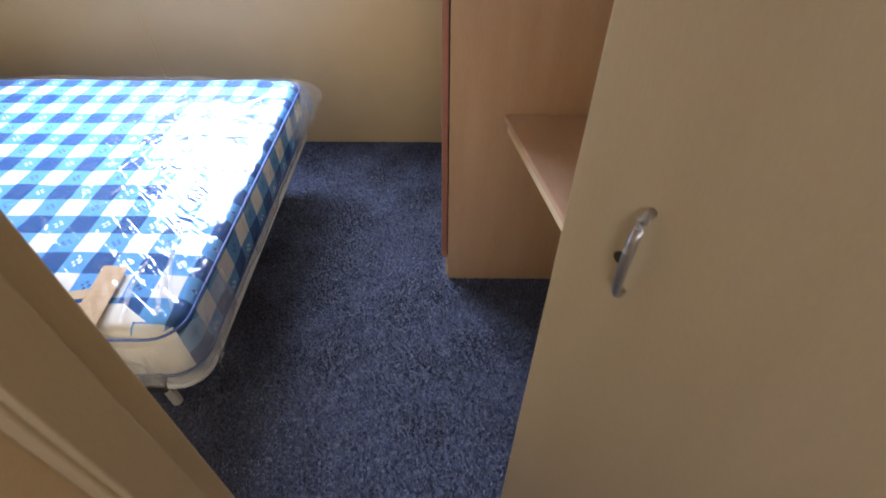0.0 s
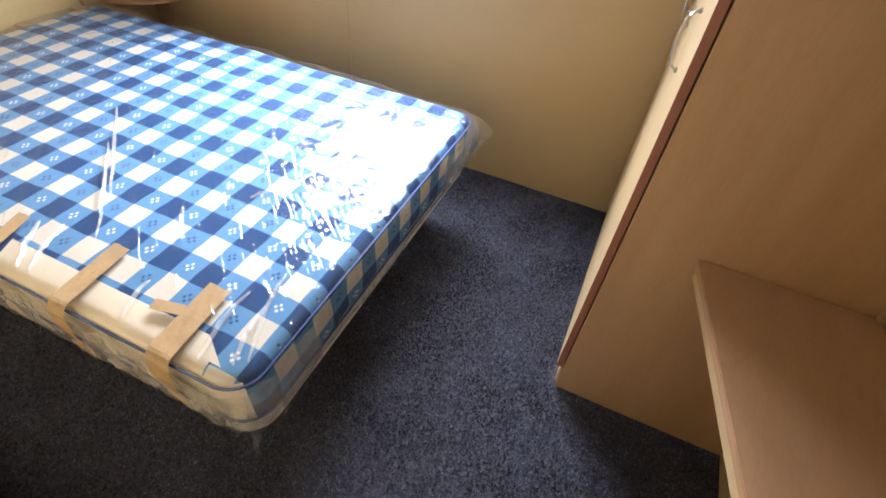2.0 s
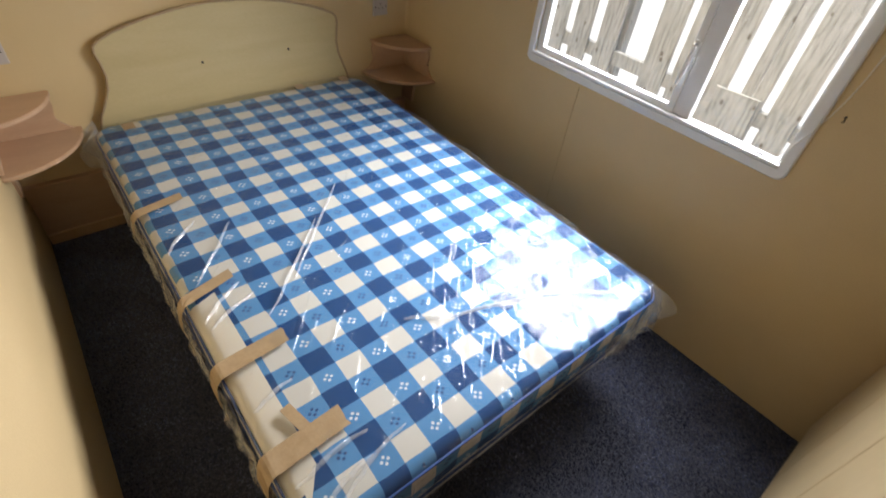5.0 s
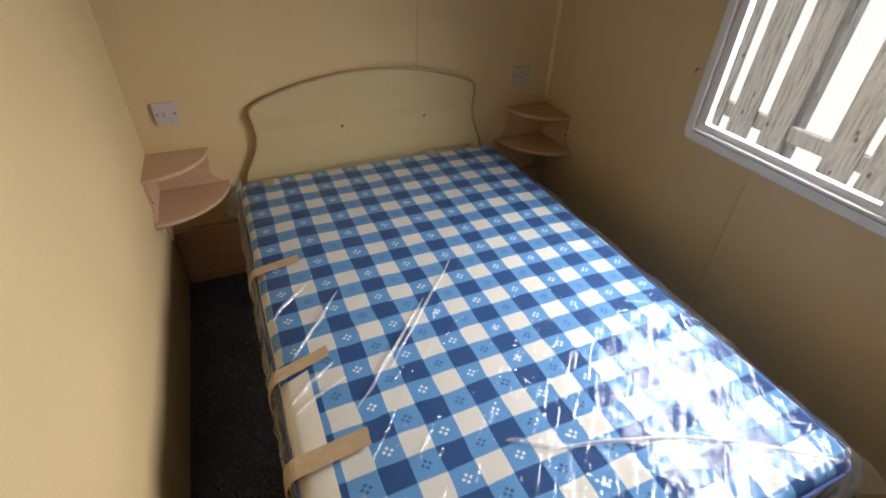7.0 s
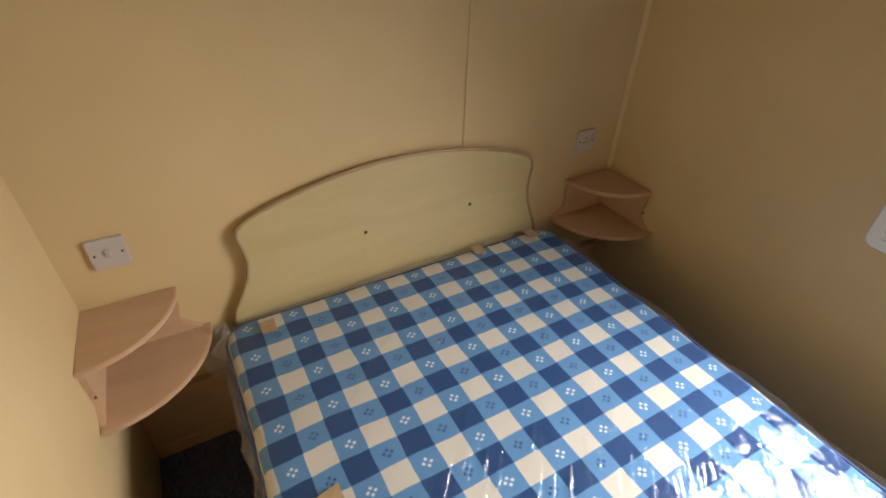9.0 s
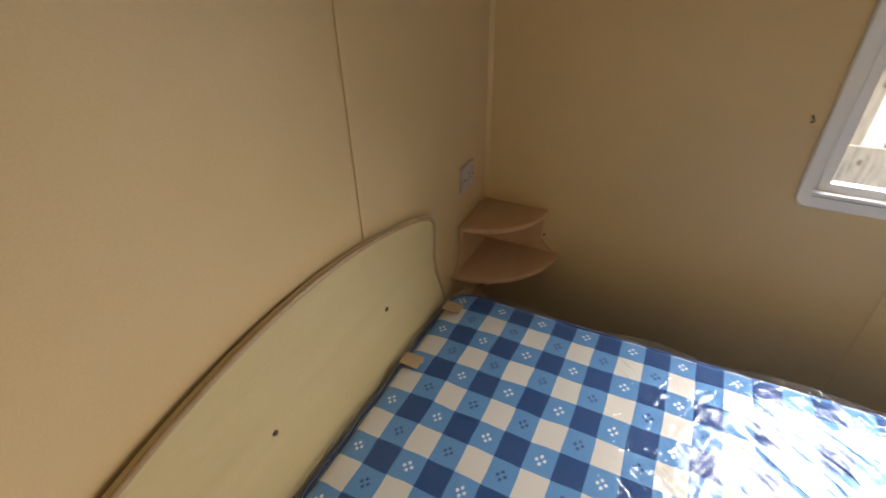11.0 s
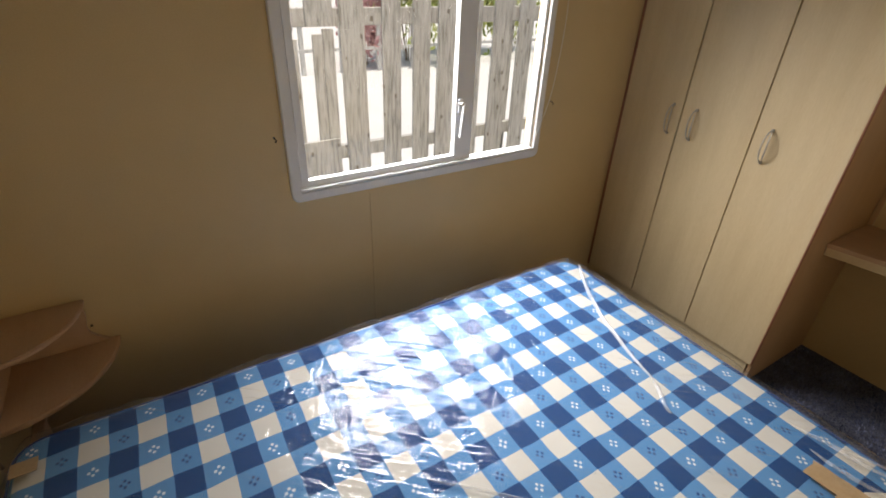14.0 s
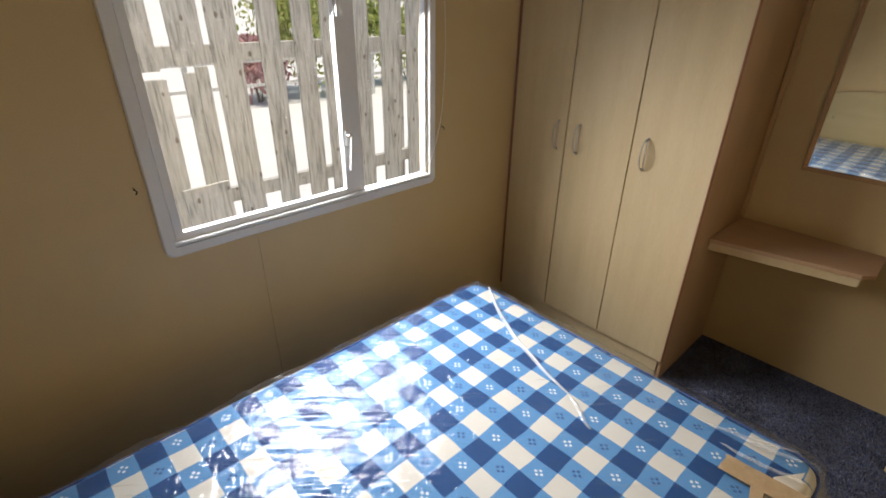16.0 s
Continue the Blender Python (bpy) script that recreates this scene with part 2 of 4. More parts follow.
def glass_material():
    m = bpy.data.materials.new("window_glass")
    m.use_nodes = True
    nt = m.node_tree
    nt.nodes.clear()
    out = nt.nodes.new("ShaderNodeOutputMaterial")
    gl = node(nt, "ShaderNodeBsdfGlossy", Roughness=0.02)
    tr = nt.nodes.new("ShaderNodeBsdfTransparent")
    tr.inputs["Color"].default_value = (0.97, 0.98, 0.98, 1)
    fr = node(nt, "ShaderNodeLayerWeight", Blend=0.5)
    gloss = math_node(nt, "MULTIPLY_ADD", math_node(nt, "POWER", fr.outputs["Facing"], 5.0), 0.9, 0.05)
    mx = nt.nodes.new("ShaderNodeMixShader")
    nt.links.new(gloss, mx.inputs[0])
    nt.links.new(tr.outputs[0], mx.inputs[1])
    nt.links.new(gl.outputs[0], mx.inputs[2])
    nt.links.new(mx.outputs[0], out.inputs[0])
    return m


GLASS = glass_material()
MIRROR, _nt, _p = material("silvered_mirror", 0.03, 1.0)
_p.inputs["Base Color"].default_value = (0.86, 0.88, 0.87, 1)


def fence_wood():
    m, nt, p = material("weathered_grey_softwood", 0.85, 0.0, 0.2)
    info = nt.nodes.new("ShaderNodeObjectInfo")
    tc = nt.nodes.new("ShaderNodeTexCoord")
    mp = nt.nodes.new("ShaderNodeMapping")
    mp.inputs["Scale"].default_value = (9.0, 9.0, 0.8)
    nt.links.new(tc.outputs["Object"], mp.inputs[0])
    off = nt.nodes.new("ShaderNodeCombineXYZ")
    nt.links.new(math_node(nt, "MULTIPLY", info.outputs["Random"], 40.0), off.inputs[0])
    nt.links.new(off.outputs[0], mp.inputs["Location"])
    grain = noise_fac(nt, mp.outputs[0], 9.0, 6.0, 0.65)
    stain = noise_fac(nt, mp.outputs[0], 1.3, 3.0)
    mp2 = nt.nodes.new("ShaderNodeMapping")
    mp2.inputs["Scale"].default_value = (1.0, 1.0, 0.6)
    nt.links.new(tc.outputs["Object"], mp2.inputs[0])
    nt.links.new(off.outputs[0], mp2.inputs["Location"])
    vor = node(nt, "ShaderNodeTexVoronoi", Scale=13.0)
    nt.links.new(mp2.outputs[0], vor.inputs["Vector"])
    knot = math_node(nt, "LESS_THAN", vor.outputs["Distance"], 0.12)
    col = ramp(nt, grain, ((0.33, (0.2, 0.195, 0.18)), (0.5, (0.54, 0.54, 0.52)), (0.72, (0.74, 0.74, 0.72))))
    col = mix(nt, math_node(nt, "MULTIPLY", stain, 0.4), col, (0.5, 0.5, 0.48))
    col = mix(nt, math_node(nt, "MULTIPLY", knot, 0.75), col, (0.13, 0.1, 0.07))
    nt.links.new(col, p.inputs["Base Color"])
    bump(nt, p, grain, 0.6, 0.004)
    return m


FENCE = fence_wood()


def leaf_material(name, a, b):
    m, nt, p = material(name, 0.55, 0.0, 0.3)
    g = nt.nodes.new("ShaderNodeNewGeometry")
    nt.links.new(ramp(nt, g.outputs["Random Per Island"], ((0.0, a), (1.0, b))), p.inputs["Base Color"])
    return m


LEAF_GREEN = leaf_material("yellow_green_leaves", (0.2, 0.28, 0.06), (0.5, 0.53, 0.17))
LEAF_RED = leaf_material("red_leaves", (0.34, 0.14, 0.15), (0.52, 0.32, 0.33))


# ---- mesh helpers ----
def mesh_of(name, bm, mat, smooth=False):
    me = bpy.data.meshes.new(name)
    bm.normal_update()
    bm.to_mesh(me)
    bm.free()
    for mt in (mat if isinstance(mat, (list, tuple)) else [mat]):
        me.materials.append(mt)
    if smooth:
        for f in me.polygons:
            f.use_smooth = True
    return me


def part(name, bm, mat, parent=None, label="", smooth=False):
    ob = new(name, mesh_of(name, bm, mat, smooth))
    if parent is not None:
        ob.parent = parent
    if label:
        tagged(ob, label)
    return ob


def thing(name, at, label, category, group="", kind=""):
    ob = new(name)
    ob.location = at
    bpy.context.view_layer.update()
    return tagged(ob, label, category, group, kind)


def under(ob, parent):
    """Keep a part where it was built, under its thing."""
    ob.parent = parent
    m = Matrix.Identity(4)
    top = parent
    while top is not None:
        m = top.matrix_basis @ m
        if top.parent is not None:
            m = top.matrix_parent_inverse @ m
        top = top.parent
    ob.matrix_parent_inverse = m.inverted()
    return ob


def box(x0, x1, y0, y1, z0, z1, bevel=0.0, seg=2, bm=None, rot=None):
    b = bmesh.new()
    bmesh.ops.create_cube(b, size=1.0)
    bmesh.ops.scale(b, vec=(x1 - x0, y1 - y0, z1 - z0), verts=b.verts)
    if bevel:
        bmesh.ops.bevel(b, geom=b.edges[:], offset=bevel, segments=seg, affect="EDGES", profile=0.6)
    c = Vector(((x0 + x1) / 2, (y0 + y1) / 2, (z0 + z1) / 2))
    if rot is not None:
        b.transform(rot)
    bmesh.ops.translate(b, vec=c, verts=b.verts)
    if bm is None:
        return b
    return join(bm, b)


def join(bm, b):
    me = bpy.data.meshes.new("tmp")
    b.to_mesh(me)
    b.free()
    bm.from_mesh(me)
    bpy.data.meshes.remove(me)
    return bm


def prism(points, axis, lo, hi, bevel=0.0, seg=2):
    """Extrudes a closed outline, given in the two other axes, along axis from lo to hi."""
    b = bmesh.new()

    def at(p, w):
        q = list(p)
        q.insert(axis, w)
        return q
    low = [b.verts.new(at(p, lo)) for p in points]
    high = [b.verts.new(at(p, hi)) for p in points]
    n = len(points)
    b.faces.new(low)
    b.faces.new(high)
    for i in range(n):
        b.faces.new((low[i], low[(i + 1) % n], high[(i + 1) % n], high[i]))
    bmesh.ops.recalc_face_normals(b, faces=b.faces)
    if bevel:
        rim = [e for e in b.edges if all(f in e.link_faces for f in e.link_faces) and any(len(f.verts) == n for f in e.link_faces)]
        bmesh.ops.bevel(b, geom=rim, offset=bevel, segments=seg, affect="EDGES")
    return b


def tube(points, radius, seg=10):
    """A round rod along a line of points."""
    b = bmesh.new()
    rings = []
    pts = [Vector(p) for p in points]
    for i, p in enumerate(pts):
        d = (pts[min(i + 1, len(pts) - 1)] - pts[max(i - 1, 0)]).normalized()
        side = d.orthogonal().normalized() if abs(d.z) < 0.9 else Vector((1, 0, 0))
        if abs(d.z) < 0.9:
            side = d.cross(Vector((0, 0, 1))).normalized()
        up = side.cross(d).normalized()
        r = radius[i] if isinstance(radius, (list, tuple)) else radius
        rings.append([b.verts.new(p + side * math.cos(a) * r + up * math.sin(a) * r) for a in [2 * math.pi * k / seg for k in range(seg)]])
    for a, c in zip(rings, rings[1:]):
        for k in range(seg):
            b.faces.new((a[k], a[(k + 1) % seg], c[(k + 1) % seg], c[k]))
    b.faces.new(rings[0])
    b.faces.new(rings[-1])
    bmesh.ops.recalc_face_normals(b, faces=b.faces)
    return b


def structure(name, bm, mat, label, category, smooth=False):
    return tagged(part(name, bm, mat, None, smooth=smooth), label, category, kind="structure")


# ---- the room's plan ----
EAST, SOUTH, TOP = 3.045, -1.905, 2.05
SOUTH_E, SOUTH_X = -1.945, 2.19
WX0, WX1, WZ0, WZ1 = 0.928, 1.972, 0.866, 1.7
FRONT, SIDE_Y = 2.513, -0.963
BED_Z = 0.507

structure("floor", box(-0.05, 3.15, -4.0, 0.05, -0.06, 0.0), CARPET, "dark blue cut-pile carpet over the whole bedroom floor", "carpet")
structure("ceiling", box(-0.05, 3.15, -4.0, 0.05, TOP, TOP + 0.05), CEIL, "plain white board ceiling", "ceiling")
structure("wall_west", box(-0.06, 0.0, -4.0, 0.06, 0.0, TOP), WALL, "cream vinyl-faced wallboard behind the headboard", "wall")

wall_n = box(0.0, WX0, 0.0, 0.06, 0.0, TOP)
box(WX1, EAST, 0.0, 0.06, 0.0, TOP, bm=wall_n)
box(WX0, WX1, 0.0, 0.06, 0.0, WZ0, bm=wall_n)
box(WX0, WX1, 0.0, 0.06, WZ1, TOP, bm=wall_n)
structure("wall_north", wall_n, WALL, "cream vinyl-faced outer wall with the bedroom window", "wall")
structure("wall_east", box(EAST, EAST + 0.06, -4.0, 0.06, 0.0, TOP), WALL, "cream vinyl-faced wall with the dressing mirror", "wall")
structure("wall_south", prism([(0.0, SOUTH), (0.0, SOUTH - 0.06), (SOUTH_X, SOUTH_E - 0.06), (SOUTH_X, SOUTH_E)], 2, 0.0, TOP), WALL, "cream partition wall beside the bed", "wall")
structure("wall_corridor_west", box(SOUTH_X - 0.04, SOUTH_X, -4.0, SOUTH_E - 0.07, 0.0, TOP), WALL, "cream corridor partition wall", "wall")
structure("wall_corridor_south", box(SOUTH_X, EAST, -4.06, -4.0, 0.0, TOP), WALL, "cream wall closing the corridor", "wall")
# joint strips between wallboards
for i, (x, y, along) in enumerate(((1.19, -0.0025, "x"), (0.0025, -0.731, "y"))):
    if along == "x":
        b = box(x - 0.004, x + 0.004, -0.0035, 0.0, 0.0, WZ0 - 0.05, 0.001)
    else:
        b = box(0.0, 0.0035, y - 0.004, y + 0.004, 0.0, TOP, 0.001)
    structure("trim" if i == 0 else "trim_west", b, WALL, "thin cream cover strip over a wallboard joint", "trim")
structure("trim_corner", prism([(0.0, 0.0), (0.012, 0.0), (0.0, -0.012)], 2, 0.0, TOP), WALL, "cream quarter-round bead in the room's corner", "trim")
structure("trim_wardrobe", box(EAST - 0.016, EAST, SIDE_Y - 0.02, SIDE_Y - 0.002, 0.68, TOP, 0.003), SIDE, "beech corner bead between wardrobe and wall", "trim")

# doorway lining: post at the end of the partition
post = thing("door_frame", (SOUTH_X, SOUTH_E, 0), "cream laminated door post at the bedroom doorway", "door frame", kind="structure")
under(part("post", box(SOUTH_X + 0.001, SOUTH_X + 0.02, SOUTH_E - 0.095, SOUTH_E + 0.006, 0.0, TOP, 0.003), DOORM), post)
under(part("stop", box(SOUTH_X + 0.02, SOUTH_X + 0.032, SOUTH_E - 0.09, SOUTH_E - 0.035, 0.0, TOP, 0.002), DOORM), post)


# ---- window ----
def window():
    w = thing("window_1", (1.45, 0.03, WZ0), "white two-pane window with a side-hung sash and a corded edge", "window", kind="structure")

    def rounded(x0, x1, z0, z1, r, n=6):
        pts = []
        for cx, cz, a0 in ((x1 - r, z1 - r, 0), (x0 + r, z1 - r, 90), (x0 + r, z0 + r, 180), (x1 - r, z0 + r, 270)):
            for k in range(n + 1):
                a = radians(a0 + 90 * k / n)
                pts.append((cx + r * math.cos(a), cz + r * math.sin(a)))
        return pts

    def ring(x0, x1, z0, z1, t, y0, y1, r_out, r_in, lip=0.0):
        b = bmesh.new()
        o, i = rounded(x0, x1, z0, z1, r_out), rounded(x0 + t, x1 - t, z0 + t, z1 - t, r_in)
        n = len(o)
        loops = []
        for pts, y in ((o, y1), (o, y0 + lip), ([(px + (0.004 if px < 1.45 else -0.004), pz + (0.004 if pz < 1.3 else -0.004)) for px, pz in o], y0), (i, y0), (i, y1)):
            loops.append([b.verts.new((px, y, pz)) for px, pz in pts])
        for a, c in zip(loops, loops[1:] + loops[:1]):
            for k in range(n):
                b.faces.new((a[k], a[(k + 1) % n], c[(k + 1) % n], c[k]))
        bmesh.ops.recalc_face_normals(b, faces=b.faces)
        return b
    under(part("architrave", ring(WX0 - 0.031, WX1 + 0.031, WZ0 - 0.033, WZ1 + 0.033, 0.032, -0.012, 0.0, 0.028, 0.006, 0.004), PLASTIC), w)
    under(part("outer_frame", ring(WX0 - 0.002, WX1 + 0.002, WZ0 - 0.002, WZ1 + 0.002, 0.014, 0.008, 0.04, 0.004, 0.004), PLASTIC), w)
    under(part("sill", box(WX0 + 0.001, WX1 - 0.001, -0.012, 0.02, WZ0 + 0.001, WZ0 + 0.012, 0.003), PLASTIC), w)
    under(part("mullion", box(1.583, 1.645, 0.01, 0.04, WZ0 + 0.011, WZ1 - 0.011, 0.004), PLASTIC), w)
    sash = under(part("sash", ring(WX0 + 0.011, 1.585, WZ0 + 0.011, WZ1 - 0.011, 0.024, 0.004, 0.03, 0.004, 0.004), PLASTIC), w)
    for x0, x1, z0 in ((WX0 + 0.03, 1.565, WZ0 + 0.03), (1.642, WX1 - 0.01, WZ0 + 0.01)):
        pane = under(part("pane", box(x0, x1, 0.018, 0.022, z0, WZ1 - 0.03), GLASS), w)
        pane.visible_shadow = False
    h = under(part("handle", box(1.566, 1.584, -0.006, 0.004, 1.07, 1.125, 0.003), PLASTIC), w)
    under(part("lever", box(1.57, 1.581, -0.03, -0.016, 0.98, 1.11, 0.004, rot=Matrix.Rotation(radians(6), 4, "Y")), PLASTIC), w)
    under(part("pivot", tube([(1.575, 0.0, 1.11), (1.575, -0.026, 1.11)], 0.007), STEEL), w)
    under(part("upper_stay", box(1.566, 1.58, -0.012, 0.004, 1.5, 1.61, 0.004), PLASTIC), w)
    return w


window()


# ---- wardrobe: three door units side by side ----
def bow_handle(x, y, z, parent, length=0.125, swell=0.019, out=0.026):
    """A bow handle: two slim arms that spread at the middle, standing off the door."""
    bm = bmesh.new()
    for s in (-1, 1):
        pts, rad = [], []
        for k in range(13):
            a = math.pi * k / 12
            pts.append((x - out * math.sin(a) ** 0.8, y + s * swell * 0.5 * math.sin(a), z + length / 2 * math.cos(a)))
            rad.append(0.0022 + 0.0008 * math.sin(a))
        join(bm, tube(pts, rad, 8))
    for s in (-1, 1):
        join(bm, tube([(x + 0.002, y, z + s * length / 2), (x - 0.006, y, z + s * length / 2)], 0.006, 10))
    return under(part("handle", bm, STEEL, label="brushed nickel bow handle", smooth=True), parent)


def wardrobe():
    w = thing("wardrobe", (FRONT + 0.2, -0.5, 0), "fitted wardrobe with three pale maple doors and bow handles", "wardrobe")
    under(part("carcass", box(FRONT + 0.075, EAST - 0.002, SIDE_Y + 0.02, -0.002, 0.112, TOP - 0.003), MAPLE), w)
    under(part("side_panel", box(FRONT + 0.022, EAST - 0.002, SIDE_Y, SIDE_Y + 0.018, 0.0, TOP - 0.003, 0.0015), SIDE, label="pinkish beech side panel"), w)
    under(part("plinth", box(FRONT + 0.016, EAST - 0.01, SIDE_Y + 0.0195, -0.002, 0.0, 0.106, 0.001), MAPLE), w)
    under(part("wall_fillet", box(FRONT + 0.004, FRONT + 0.02, -0.018, -0.002, 0.106, TOP - 0.003, 0.001), EDGE), w)
    for y0, y1, hy in ((-0.318, -0.02, -0.278), (-0.634, -0.3245, -0.387), (-0.961, -0.6395, -0.7)):
        d = under(part("door", box(FRONT, FRONT + 0.018, y0, y1, 0.112, TOP - 0.012, 0.0012), MAPLE), w)
        bow_handle(FRONT, hy, 1.012, d)
    under(part("edging", box(FRONT + 0.0004, FRONT + 0.0178, SIDE_Y - 0.0015, SIDE_Y + 0.0015, 0.114, TOP - 0.014), EDGE, label="red-brown edging strip of the last door"), w)
    return w


wardrobe()


# ---- dressing shelf and mirror ----
def desk():
    d = thing("dressing_shelf", (2.9, -1.25, 0.68), "pinkish beech dressing shelf fixed to wardrobe and wall", "shelf")
    c = 0.035
    x0, x1, y0, y1 = 2.69, EAST - 0.002, -1.5, SIDE_Y - 0.002
    pts = [(x0, y1), (x1, y1), (x1, y0), (x0 + 0.1 + c, y0), (x0 + 0.1, y0 + c)]
    under(part("top", prism(pts, 2, 0.66, 0.678, 0.002), BEECH), d)
    under(part("apron", prism([(x0 + 0.012, y1), (x0 + 0.028, y1), (x0 + 0.125, y0 + c), (x0 + 0.109, y0 + c)], 2, 0.622, 0.6595, 0.002), MAPLE), d)
    return d


desk()


def mirror():
    m = thing("wall_mirror", (EAST, -1.3, 1.4), "tall dressing mirror in a thin brown wooden frame", "mirror")
    y0, y1, z0, z1, t = -1.43, -1.13, 0.945, 1.85, 0.018
    for nm, b in (("frame_bottom", box(EAST - 0.016, EAST - 0.001, y0, y1, z0, z0 + t, 0.003)), ("frame_top", box(EAST - 0.016, EAST - 0.001, y0, y1, z1 - t, z1, 0.003)),
                  ("frame_side", box(EAST - 0.0155, EAST - 0.001, y0, y0 + t, z0 + t, z1 - t, 0.003)), ("frame_side", box(EAST - 0.0155, EAST - 0.001, y1 - t, y1, z0 + t, z1 - t, 0.003))):
        under(part(nm, b, SIDE), m)
    under(part("mirror_glass", box(EAST - 0.008, EAST - 0.004, y0 + t - 0.002, y1 - t + 0.002, z0 + t - 0.002, z1 - t + 0.002), MIRROR), m)
    return m


mirror()


# ---- bedroom door, standing open ----
def door():
    hinge, edge = Vector((3.025, -2.18)), Vector((2.66, -1.785))
    w = (edge - hinge).length
    a = math.atan2(edge.y - hinge.y, edge.x - hinge.x)
    d = thing("door_1", (hinge.x, hinge.y, 0), "cream laminated bedroom door standing open, with a grey bow handle", "door", kind="structure")
    d.rotation_euler = (0, 0, a)
    leaf = part("leaf", box(0.0, w, -0.032, 0.0, 0.012, 1.96, 0.002), DOORM, d)
    bm = bmesh.new()
    pts, rad = [], []
    for k in range(15):
        s = math.pi * k / 14
        pts.append((w - 0.09, -0.001 + 0.024 * math.sin(s) ** 0.55, 1.0 - 0.055 * math.cos(s)))
        rad.append(0.0048 + 0.001 * math.sin(s))
    join(bm, tube(pts, rad, 10))
    part("handle", bm, STEEL, leaf, "dull grey bow handle", True)
    part("keyhole", tube([(w - 0.076, -0.001, 0.985), (w - 0.076, 0.0015, 0.985)], 0.008, 12), DARKHOLE, leaf, "small dark latch hole")
    return d


door()


# ---- headboard ----
def headboard():
    h = thing("headboard", (0.02, -1.0, 0.5), "cream laminated headboard with a wavy arched outline and brown edge", "headboard")
    outline = []
    # south side: foot, waist and ear, arch, north ear, waist and foot
    outline += [(-1.558, 0.26), (-1.558, 0.47), (-1.543, 0.52), (-1.512, 0.575), (-1.485, 0.63), (-1.474, 0.685), (-1.479, 0.735), (-1.487, 0.775), (-1.482, 0.8), (-1.462, 0.818)]
    for k in range(1, 20):
        s = k / 20
        outline.append((-1.462 + s * 0.99, 0.818 + 0.1 * math.sin(math.pi * s) ** 0.8))
    outline += [(-0.466, 0.816), (-0.449, 0.797), (-0.444, 0.77), (-0.449, 0.73), (-0.453, 0.685), (-0.444, 0.63), (-0.423, 0.575), (-0.4, 0.52), (-0.386, 0.47), (-0.386, 0.26)]
    under(part("panel", prism(outline, 0, 0.006, 0.026, 0.004, 2), BOARD), h)
    rim = [(0.026, y, z) for y, z in outline[1:-1]]
    under(part("edge_bead", tube(rim, 0.0055, 8), TAPE, label="narrow brown edge bead", smooth=True), h)
    for y in (-1.106, -0.709):
        under(part("screw", tube([(0.024, y, 0.681), (0.029, y, 0.681)], 0.006, 10), DARKHOLE, label="small dark screw"), h)
    return h


headboard()


# ---- corner bedside shelves ----
def corner_shelf(mirrored, corner_y):
    """Two quarter-round shelves on two shaped cheeks, in a corner of the west wall."""
    s = 1 if mirrored else -1
    t = thing("corner_shelf", (0.0, corner_y, 0.5), "pinkish beech two-tier quarter-round corner shelf by the bed", "shelf", group="bedside corner shelves")
    z_top, z_low = 0.658, 0.496
    gap = 0.002

    def quarter(r, z0, z1):
        pts = [(gap, corner_y + s * gap)]
        for k in range(19):
            a = radians(90 * k / 18)
            # a soft, slightly flattened curve
            pts.append((gap + r * math.cos(a), corner_y + s * (gap + r * math.sin(a))))
        return prism(pts, 2, z0, z1, 0.003)
    under(part("upper_shelf", quarter(0.236, z_top - 0.016, z_top), BEECH), t)
    under(part("lower_shelf", quarter(0.29, z_low - 0.016, z_low), BEECH), t)
    prof = []
    for k in range(13):
        q = k / 12
        r = 0.222 + (0.268 - 0.222) * q - 0.022 * math.sin(math.pi * q) + 0.012 * math.sin(2 * math.pi * q)
        prof.append((r, z_top - 0.017 - q * (z_top - z_low - 0.018)))
    # cheek on the west wall, then the one on the other wall
    cheek = [(corner_y + s * 0.016, prof[0][1])] + [(corner_y + s * r, z) for r, z in prof] + [(corner_y + s * 0.016, prof[-1][1])]
    under(part("cheek", prism(cheek, 0, 0.002, 0.016), BEECH), t)
    cheek2 = [(0.004, prof[0][1])] + [(r, z) for r, z in prof] + [(0.004, prof[-1][1])]
    lo, hi = sorted((corner_y + s * 0.002, corner_y + s * 0.015))
    under(part("cheek", prism(cheek2, 1, lo, hi), BEECH), t)
    under(part("leg_panel", prism([(0.004, z_low - 0.017), (0.13, z_low - 0.017), (0.1, 0.3), (0.004, 0.3)], 1, lo, hi), BEECH), t)
    under(part("screw", tube([(0.235, corner_y + s * 0.014, 0.565), (0.235, corner_y + s * 0.018, 0.565)], 0.004, 8), DARKHOLE), t)
    return t


corner_shelf(False, 0.0)
corner_shelf(True, SOUTH - 0.006)


